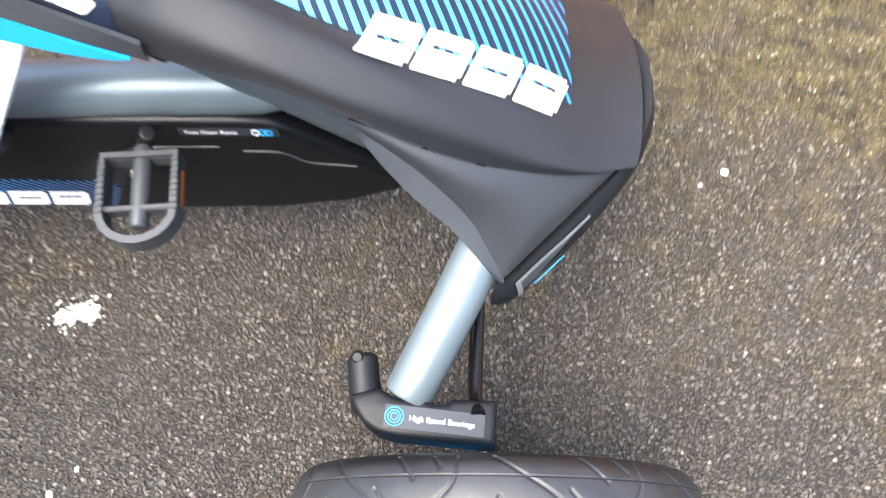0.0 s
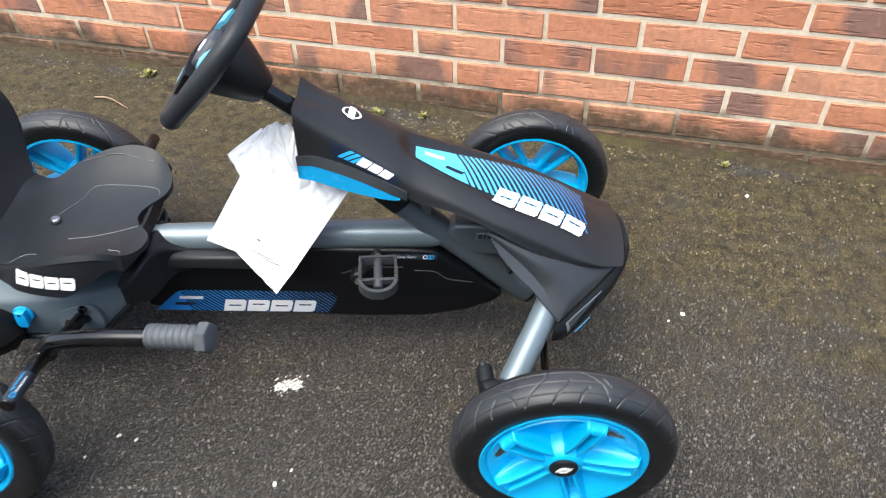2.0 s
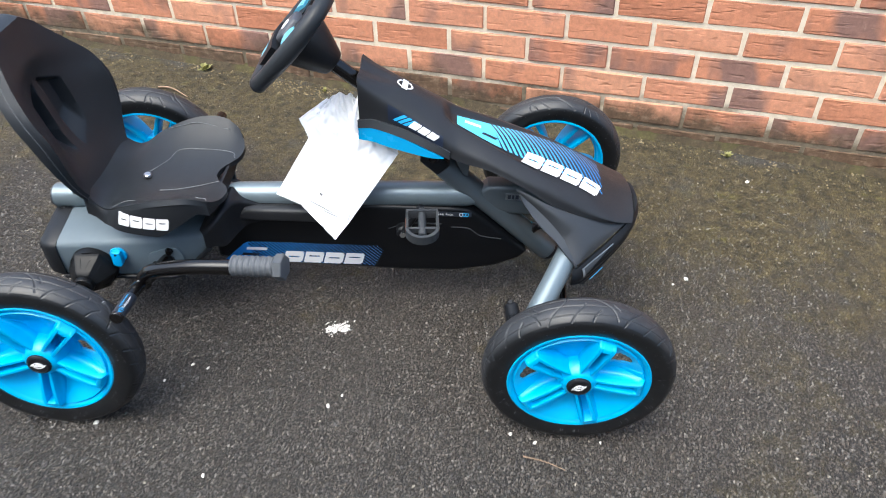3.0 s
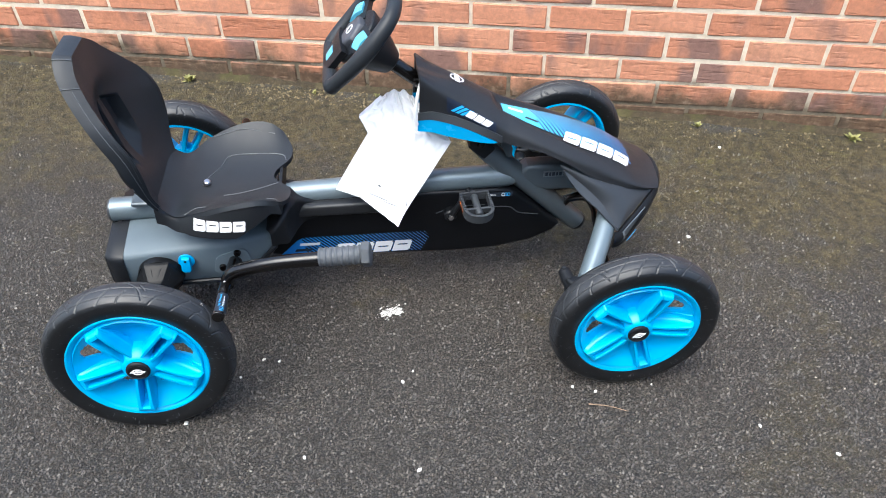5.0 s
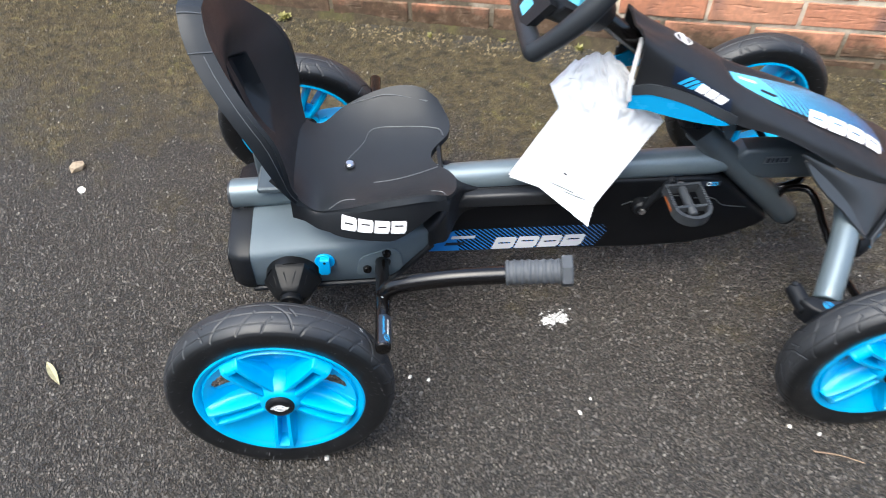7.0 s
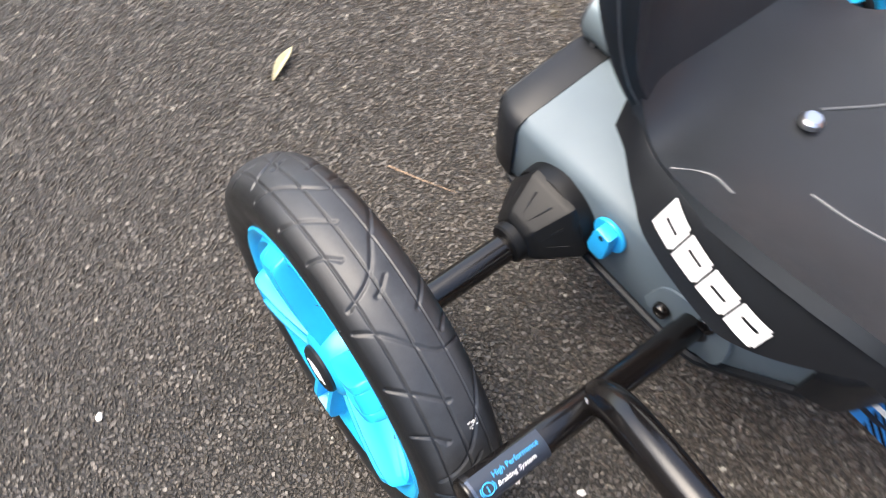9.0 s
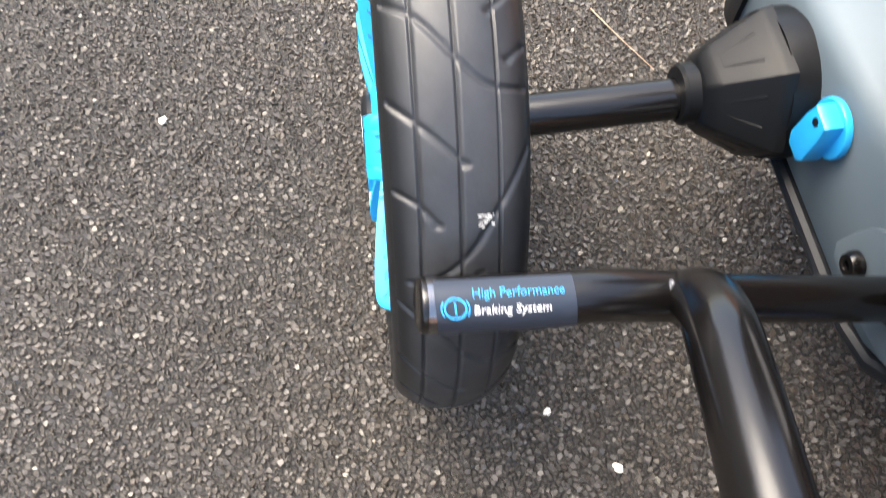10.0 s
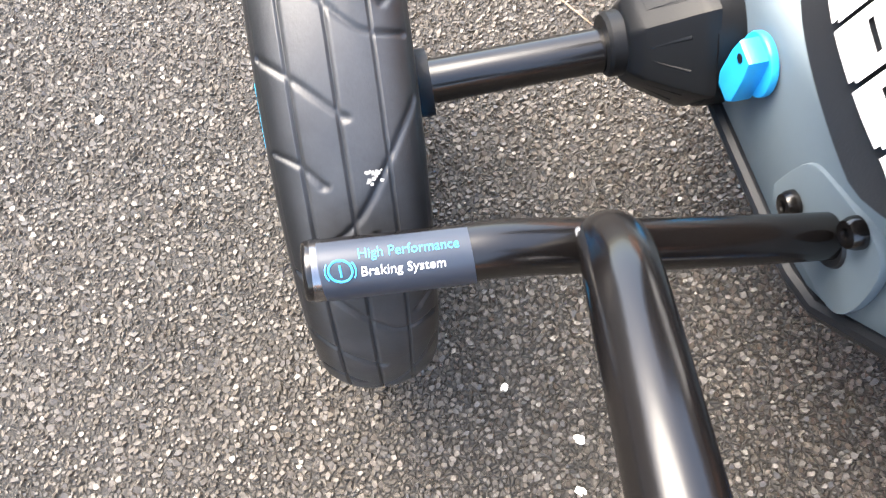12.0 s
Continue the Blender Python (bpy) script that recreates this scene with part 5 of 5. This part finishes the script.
def flange(u, v):
    # the shell's side, bent back and outwards from its front edge
    k = u * (len(rimline) - 1)
    i = min(int(k), len(rimline) - 2)
    p = rimline[i].lerp(rimline[i + 1], k - i)
    away = Vector((0, p.y, (p.z - 0.46) * 0.75)).normalized()
    return p + away * (0.008 * math.sin(math.pi * 0.5 * v)) + Vector((-(0.004 + 0.026 * ease(p.z, 0.30, 0.46)) * v, 0, -0.004 * v))


part("backrest_flange", sheet(80, 6, flange, 0.005), M_SEAT, backrest, "bevelled side of the backrest", smooth=0.9)
for k in (0.325, 0.378):
    part("flange_crease", tube([flange(k, v) + Vector((0, -0.0012, 0.0004)) for v in (0.0, 0.25, 0.5, 0.75, 1.0)], 0.0009, 6), M_SEAM, backrest)
part("flange_crease", tube([flange(0.02 + 0.30 * k / 12, 0.42) + Vector((0, -0.0009, 0.0002)) for k in range(13)], 0.0007, 6), M_SEAM, backrest)
part("seat_bracket", join(box((0.10, 0.060, 0.012), (0.0, 0.0, 0.272), 0.003, 1), box((0.05, 0.012, 0.07), (-0.035, 0.040, 0.262), 0.003, 1)), M_BRACE, kart)
# knee of the guard in front of the seat
KNEE = [(0.0, 0.222, -0.111, 0.214, 0.252), (0.2, 0.236, -0.107, 0.216, 0.262), (0.4, 0.252, -0.092, 0.205, 0.277), (0.55, 0.262, -0.072, 0.206, 0.283), (0.7, 0.272, -0.052, 0.210, 0.282), (0.85, 0.286, -0.036, 0.214, 0.272), (1.0, 0.312, -0.0275, 0.216, 0.260)]


def knee(u, v):
    """The guard's end, swept round from the gearbox to the guard's face and rolled over at the top."""
    x, y, z0, z1 = spline(KNEE, u)
    if v < 0.65:
        return Vector((x, y, z0 + (z1 - 0.008 - z0) * v / 0.65))
    t = (v - 0.65) / 0.35
    roll = min(1.0, t / 0.4) * math.pi / 2
    return Vector((x - 0.008 * (1 - math.cos(roll)), y + 0.008 * (1 - math.cos(roll)) + (0.010 - y) * max(0.0, (t - 0.4) / 0.6), z1 - 0.008 + 0.008 * math.sin(roll)))


part("guard_knee", sheet(40, 24, knee, 0.004), M_BLACK, kart, "rounded black end of the chain guard", smooth=0.9)
part("far_peg", tube([(0.135, 0.20, 0.215), (0.14, 0.335, 0.232)], 0.011, 16, cap_round=0.004), M_GLOSS, kart)

# ---- bag of papers hanging from the column ----
bag = thing("document_bag", "clear plastic bag of white papers hanging beside the hood", "plastic bag", at=(0.47, -0.10, 0.36))


def bag_surface(u, v, lift):
    # u across from the rear to the front, v down
    tl, tr = Vector((0.452, 0.024, 0.466)), Vector((0.513, 0.006, 0.474))
    bl, br = Vector((0.354, -0.044, 0.300)), Vector((0.490, -0.076, 0.258))
    ml, mr = Vector((0.408, -0.012, 0.446)), Vector((0.585, -0.030, 0.392))
    waist = Vector((0.424, -0.024, 0.415))
    if v < 0.3:
        a, b = tl.lerp(ml, v / 0.3), tr.lerp(mr, v / 0.3)
    else:
        a, b = ml.lerp(waist, (v - 0.3) / 0.15) if v < 0.45 else waist.lerp(bl, (v - 0.45) / 0.55), mr.lerp(br, (v - 0.3) / 0.7)
    p = a.lerp(b, u)
    if v < 0.3:
        p.z += (0.012 * math.sin(math.pi * u) + 0.010 * noise.noise(Vector((u * 6.0, 2.0, 8.0)))) * (1 - v / 0.3)
    n = noise.noise(Vector((u * 3.1, v * 3.3, 1.7))) * 0.004 + noise.noise(Vector((u * 9, v * 8, 4.2))) * 0.001
    fold = max(0.0, 1 - abs(v - 0.30) / 0.20)
    n += fold * (0.0035 * abs(noise.noise(Vector((u * 7 + v * 4, v * 9 - u * 5, 3.1)))) + 0.004 * noise.noise(Vector((u * 22, v * 19, 7.7))))
    if v < 0.3:
        n += (abs(noise.noise(Vector((u * 9, v * 11, 9.0)))) * 0.012 + abs(noise.noise(Vector((u * 24, v * 27, 2.0)))) * 0.006) * (1 - v / 0.3) ** 0.5 - 0.003
    return p + Vector((0.0, -1.0, 0.35)).normalized() * (n + lift) - bag.location


part("paper_sheet", sheet(40, 40, lambda u, v: bag_surface(0.05 + 0.90 * u, 0.06 + 0.91 * v, 0.002), 0.004), M_PAPER, bag, "folded white papers", smooth=1.2)
part("bag_film", sheet(70, 70, lambda u, v: bag_surface(u, v, 0.006 + 0.003 * math.sin(math.pi * u) * math.sin(math.pi * v)), 0.0), M_FILM, bag, "clear wrinkled polythene", smooth=1.2)
part("bag_tail", sheet(16, 12, lambda u, v: bag_surface(0.30 + 0.70 * u, 0.99, 0.004).lerp(Vector((0.472, -0.123, 0.258)) - bag.location, v) + Vector((0, -0.004, 0)) * noise.noise(Vector((u * 9, v * 7, 5.0))), 0.0), M_FILM, bag, "loose clear corner of the bag", smooth=1.2)
part("bag_back", sheet(24, 24, lambda u, v: bag_surface(u, v, -0.005), 0.0), M_PAPER, bag, smooth=1.2)
# thin grey lines that draw the shade in the film's creases
for a, b in (((0.40, 0.935), (0.80, 0.955)), ((0.55, 0.962), (0.93, 0.972)), ((0.93, 0.90), (0.975, 0.965))):
    part("fold_shade", tube([bag_surface(a[0] + (b[0] - a[0]) * k / 6, a[1] + (b[1] - a[1]) * k / 6, 0.0082) for k in range(7)], lambda t: 0.0002 + 0.0005 * math.sin(math.pi * t), 6), M_PAD, bag)
part("printed_mark", sheet(4, 2, lambda u, v: bag_surface(0.47 + 0.04 * u, 0.835 + 0.012 * v + 0.010 * u, 0.0088)), M_PAD, bag, "small grey printed mark")
part("tie_strap", tube([Vector(p) - bag.location for p in ((0.515, -0.055, 0.448), (0.512, -0.052, 0.475), (0.522, -0.030, 0.512), (0.530, -0.010, 0.520))], 0.0035, 10, n=6), M_WHITE, bag, "white plastic tie strap")

# ---- things lying on the drive ----
rng = random.Random(4)


def pebble(name, label, x, y, size, mat, category="stone chip", group="", flat=0.55, z=0.0):
    bm = bmesh.new()
    bmesh.ops.create_icosphere(bm, subdivisions=1, radius=1)
    k = rng.random() * 50
    for v in bm.verts:
        v.co *= 1 + 0.35 * noise.noise(v.co * 1.7 + Vector((k, k, k)))
        v.co = Vector((v.co.x * size * (1.15), v.co.y * size * 0.85, v.co.z * size * flat))
    bmesh.ops.transform(bm, matrix=pose(0, 0, 0, 0, 0, rng.random() * 360), verts=bm.verts)
    ob = part(name, bm, mat, None, smooth=0.4)
    ob.location = (x, y, z + size * flat * 0.55)
    return tagged(ob, label, category, group)


for x, y, s in ((0.183, -0.221, 0.0042), (0.215, -0.228, 0.0040), (0.140, -0.262, 0.0036), (0.464, -0.307, 0.0045), (0.487, -0.282, 0.0034), (0.806, -0.353, 0.0042), (0.478, -0.508, 0.0052), (1.223, 0.073, 0.0058), (1.149, -0.484, 0.0040), (0.046, -0.362, 0.0052), (1.472, 0.457, 0.0060), (1.27, -0.56, 0.0052), (0.85, -0.37, 0.0045), (0.36, 0.16, 0.0040), (0.97, -0.365, 0.003), (1.19, 0.055, 0.0035), (-0.15, -0.55, 0.0045), (0.27, -0.46, 0.004)):
    pebble("stone_chip", "small off-white stone chip on the asphalt", x, y, s, M_CHIP, group="white chips on the drive")
pebble("tan_stone", "lumpy tan stone on the asphalt", -0.53, 0.36, 0.018, M_STONE, "stone", flat=0.7)
pebble("white_shard", "flat white shard on the asphalt", -0.505, 0.29, 0.012, M_CHIP, "shard", flat=0.15)

# paint spatter
sp = bmesh.new()
core = []
for k in range(40):
    t = 2 * math.pi * k / 40
    r = 0.0165 * (1 + 0.35 * math.cos(2 * t - 0.7) + 0.55 * (rng.random() - 0.5))
    core.append(sp.verts.new((0.455 + r * math.cos(t) * 1.15, -0.112 + r * math.sin(t), 0.0021)))
mid = sp.verts.new((0.455, -0.112, 0.0025))
for k in range(40):
    if k % 13 != 4:
        sp.faces.new((mid, core[k], core[(k + 1) % 40]))
for k in range(40):
    a, r = rng.random() * 6.28, 0.014 + 0.018 * rng.random()
    cx, cy = 0.455 + r * math.cos(a) * 1.15, -0.112 + r * math.sin(a) * 0.85 + 0.3 * r * math.cos(a)
    rr = 0.0006 + 0.0020 * rng.random() ** 2
    ring = [sp.verts.new((cx + rr * (0.5 + rng.random()) * math.cos(t), cy + rr * (0.5 + rng.random()) * math.sin(t), 0.0019 + 0.0004 * rng.random())) for t in np.linspace(0, 2 * math.pi, 9)[:-1]]
    sp.faces.new(ring)
tagged(part("paint_spot", sp, M_PAINT, None), "flaking white paint spot on the asphalt", "paint spot")


def leaf_mesh(length, width):
    def place(u, v):
        w = width * math.sin(math.pi * min(1, u * 1.02)) ** 0.8 * (2 * v - 1)
        return Vector((length * (u - 0.5), w, 0.003 + 0.006 * math.sin(math.pi * u) * (1 - u) + 0.5 * abs(w)))
    return sheet(14, 4, place, 0.0006)


lf = part("fallen_leaf", leaf_mesh(0.060, 0.0065), M_LEAF, None)
lf.matrix_world = pose(-0.429, -0.177, 0.001, 0, 0, 126)
tagged(lf, "narrow dry pale-green leaf lying on the asphalt", "leaf")


def twig(pts, r, label):
    ob = part("twig", tube(pts, lambda t: r * (1 - 0.6 * t), 8, n=6), M_TWIG, None)
    return tagged(ob, label, "twig")


twig([(0.827, -0.400, 0.003), (0.865, -0.410, 0.004), (0.900, -0.425, 0.003)], 0.0016, "thin pale twig lying on the asphalt")
twig([(-0.222, -0.158, 0.003), (-0.185, -0.140, 0.004), (-0.145, -0.117, 0.003)], 0.0009, "thin reddish twig lying on the asphalt")
twig([(-0.236, 0.85, 0.004), (-0.19, 0.835, 0.010), (-0.13, 0.796, 0.004)], 0.003, "pale broken twig near the brick wall")


def weed(x, y, size, count, label):
    bm = bmesh.new()
    for k in range(count):
        a, tilt = rng.random() * 6.28, 0.25 + 0.9 * rng.random()
        L = size * (0.5 + 0.7 * rng.random())
        base = Vector((size * 0.35 * (rng.random() - 0.5), size * 0.35 * (rng.random() - 0.5), 0))
        d = Vector((math.cos(a) * math.sin(tilt), math.sin(a) * math.sin(tilt), math.cos(tilt)))
        s = d.cross(Vector((0, 0, 1))).normalized() * L * 0.16
        mid = base + d * L * 0.6
        tip = base + d * L + Vector((0, 0, -L * 0.2))
        vs = [bm.verts.new(p) for p in (base, mid + s, tip, mid - s)]
        bm.faces.new(vs)
    ob = part("weed", bm, M_WEED, None)
    ob.location = (x, y, 0)
    return tagged(ob, label, "weed", "weeds along the wall")


def along_wall(u, off):
    a = radians(WALL_ANGLE)
    return u * math.cos(a) + off * math.sin(a), 0.9834 + u * math.sin(a) - off * math.cos(a)


for u, off, s, c in ((-0.12, 0.040, 0.026, 60), (0.585, 0.05, 0.024, 44), (0.71, 0.03, 0.022, 36), (1.505, 0.04, 0.020, 30), (1.97, 0.035, 0.028, 46), (0.30, 0.05, 0.016, 22), (0.50, 0.03, 0.018, 24)):
    x, y = along_wall(u, off)
    weed(x, y, s, c, "small yellow-green weed at the foot of the wall")


def verge():
    """Silt and moss heaped against the wall foot, uneven in height and width."""
    n, m = 620, 5
    rows = []
    bm = bmesh.new()
    for i in range(n + 1):
        u = -2.6 + 6.2 * i / n
        tall = 0.010 + 0.022 * max(0.0, 0.5 + noise.noise(Vector((u * 5.0, 0.0, 3.0)))) + 0.006 * noise.noise(Vector((u * 40.0, 1.0, 0.0)))
        wide = 0.026 + 0.022 * noise.noise(Vector((u * 7.0, 4.0, 0.0))) + 0.010 * noise.noise(Vector((u * 33.0, 9.0, 0.0)))
        row = []
        for j in range(m + 1):
            k = j / m
            x, y = along_wall(u, -0.004 + max(0.012, wide) * k)
            row.append(bm.verts.new((x, y, max(0.0005, tall * (1 - k) ** 1.6 + 0.003 * noise.noise(Vector((u * 90.0, k * 6.0, 2.0)))) if k < 1 else -0.002)))
        rows.append(row)
    for a, b in zip(rows, rows[1:]):
        for j in range(m):
            bm.faces.new((a[j], b[j], b[j + 1], a[j + 1]))
    return tagged(part("moss_verge", bm, M_VERGE, None, smooth=1.5), "brown silt and moss along the wall foot", "moss", kind="stuff")


verge()


def scatter(name, places, size, mat, label, category, flat=0.6, sides=5):
    """Many small stones as one mesh."""
    g = np.random.default_rng(7)
    n = len(places)
    p = np.array(places)
    ang = g.random((n, 1)) * 6.28 + np.arange(sides) / sides * 6.28 + (g.random((n, sides)) - 0.5) * 0.7
    rad = size * (0.55 + 0.9 * g.random((n, 1)) ** 1.6) * (0.75 + 0.5 * g.random((n, sides)))
    hgt = size * flat * (0.35 + 0.9 * g.random((n, 1)))
    tilt = (g.random((n, 2)) - 0.5) * 1.5
    bx, by = np.cos(ang) * rad, np.sin(ang) * rad
    tx, ty = bx * 0.62, by * 0.62
    low = np.stack([p[:, :1] + bx, p[:, 1:2] + by, np.full_like(bx, -0.001)], -1)
    top = np.stack([p[:, :1] + tx, p[:, 1:2] + ty, hgt + tilt[:, :1] * tx + tilt[:, 1:] * ty], -1)
    co = np.concatenate([low, top], 1).reshape(-1, 3)
    faces = []
    k = 2 * sides
    base = np.arange(n) * k
    quads = [np.stack([base + i, base + (i + 1) % sides, base + sides + (i + 1) % sides, base + sides + i], -1) for i in range(sides)]
    faces = np.concatenate(quads).tolist()
    faces += np.stack([base + sides + i for i in range(sides)], -1).tolist()
    me = bpy.data.meshes.new(name)
    me.from_pydata(co.tolist(), [], faces)
    me.materials.append(mat)
    return tagged(new(name, me), label, category, kind="stuff")


g = np.random.default_rng(3)


def jitter(x0, x1, y0, y1, step):
    xs, ys = np.arange(x0, x1, step), np.arange(y0, y1, step)
    X, Y = np.meshgrid(xs, ys)
    P = np.stack([X.ravel(), Y.ravel()], 1)
    return P + (g.random(P.shape) - 0.5) * step * 1.1


dense = jitter(-0.95, 1.65, -0.80, 0.42, 0.0044)
fade = np.minimum.reduce([(dense[:, 0] + 0.95) / 0.4, (1.65 - dense[:, 0]) / 0.4, (dense[:, 1] + 0.80) / 0.15, (0.42 - dense[:, 1]) / 0.35])
dense = dense[g.random(len(dense)) < np.clip(fade, 0, 1)]
chips = np.concatenate([dense, jitter(1.30, 1.95, -0.80, 0.60, 0.0080), jitter(-1.0, 1.65, 0.12, 0.95, 0.0078), jitter(-1.7, -0.62, -0.9, 1.3, 0.0085)])
front = 0.9834 - 0.25226 * chips[:, 0] - 0.01
chips = chips[chips[:, 1] < front]
edge = np.minimum.reduce([(chips[:, 0] + 1.7) / 0.7, (1.95 - chips[:, 0]) / 0.35, (chips[:, 1] + 0.9) / 0.25])
thin = g.random(len(chips)) < 0.90 * np.clip(edge, 0, 1)
scatter("asphalt_chippings", chips[thin], 0.0028, M_GRIT, "rough grey-brown chippings bedded in the asphalt", "chippings", 0.6)
specks = np.stack([-1.1 + 3.1 * g.random(1500), -0.85 + 1.95 * g.random(1500)], 1)
specks = specks[specks[:, 1] < 0.9834 - 0.25226 * specks[:, 0] - 0.02]
scatter("pale_grit", specks, 0.0023, M_SPECK, "pale specks of loose grit on the asphalt", "grit", 0.9)
litter = np.array([along_wall(-1.6 + 4.6 * g.random(), 0.012 + 0.10 * g.random() ** 2) for _ in range(700)] + [along_wall(0.08 + 0.75 * g.random(), 0.02 + 0.09 * g.random()) for _ in range(260)])
scatter("wall_litter", litter, 0.0042, M_LITTER, "pale grit and leaf scraps along the wall foot", "litter", 0.5, 5)

# ---- bricks of the wall ----


def brick_mesh(seed):
    b = box((PITCH - 0.0105, 0.102, COURSE - 0.0105), (0, 0.051, 0), 0.003, 1)
    for v in b.verts:
        v.co += Vector((noise.noise(v.co * 20 + Vector((seed, 0, 0))), noise.noise(v.co * 20 + Vector((0, seed, 0))), noise.noise(v.co * 20 + Vector((0, 0, seed))))) * 0.0016
    finish(b, 0.5)
    me = bpy.data.meshes.new("brick")
    b.to_mesh(me)
    b.free()
    me.materials.append(M_BRICK)
    return me


BRICKS = [brick_mesh(3.7 * k + 1) for k in range(4)]
rest_v, rest_f = [], []
for row in range(-1, 13):
    z = BED2 + COURSE * (row - 2 + 0.5)
    first = 1.368 if row % 2 else 1.245
    for k in range(-28, 26):
        u = first + PITCH * (k + 0.5)
        if u < -4.8 or u > 6.8:
            continue
        if row <= 6 and -1.9 < u < 3.0:
            b = new("brick", BRICKS[(row * 7 + k * 3) % 4])
            b.parent = wall_north
            b.location = (u, 0.002 * math.sin(row * 12.9 + k * 7.7), z)
            b.rotation_euler = (0, 0.004 * math.sin(row * 3.1 + k * 5.3), 0)
        else:
            i0 = len(rest_v)
            me = BRICKS[(row + k) % 4]
            rest_v += [(v.co.x + u, v.co.y, v.co.z + z) for v in me.vertices]
            rest_f += [[i0 + i for i in p.vertices] for p in me.polygons]
me = bpy.data.meshes.new("further_bricks")
me.from_pydata(rest_v, [], rest_f)
me.materials.append(M_BRICK)
rest = tagged(new("further_bricks", me), "further brick courses of the wall", kind="stuff")
rest.parent = wall_north
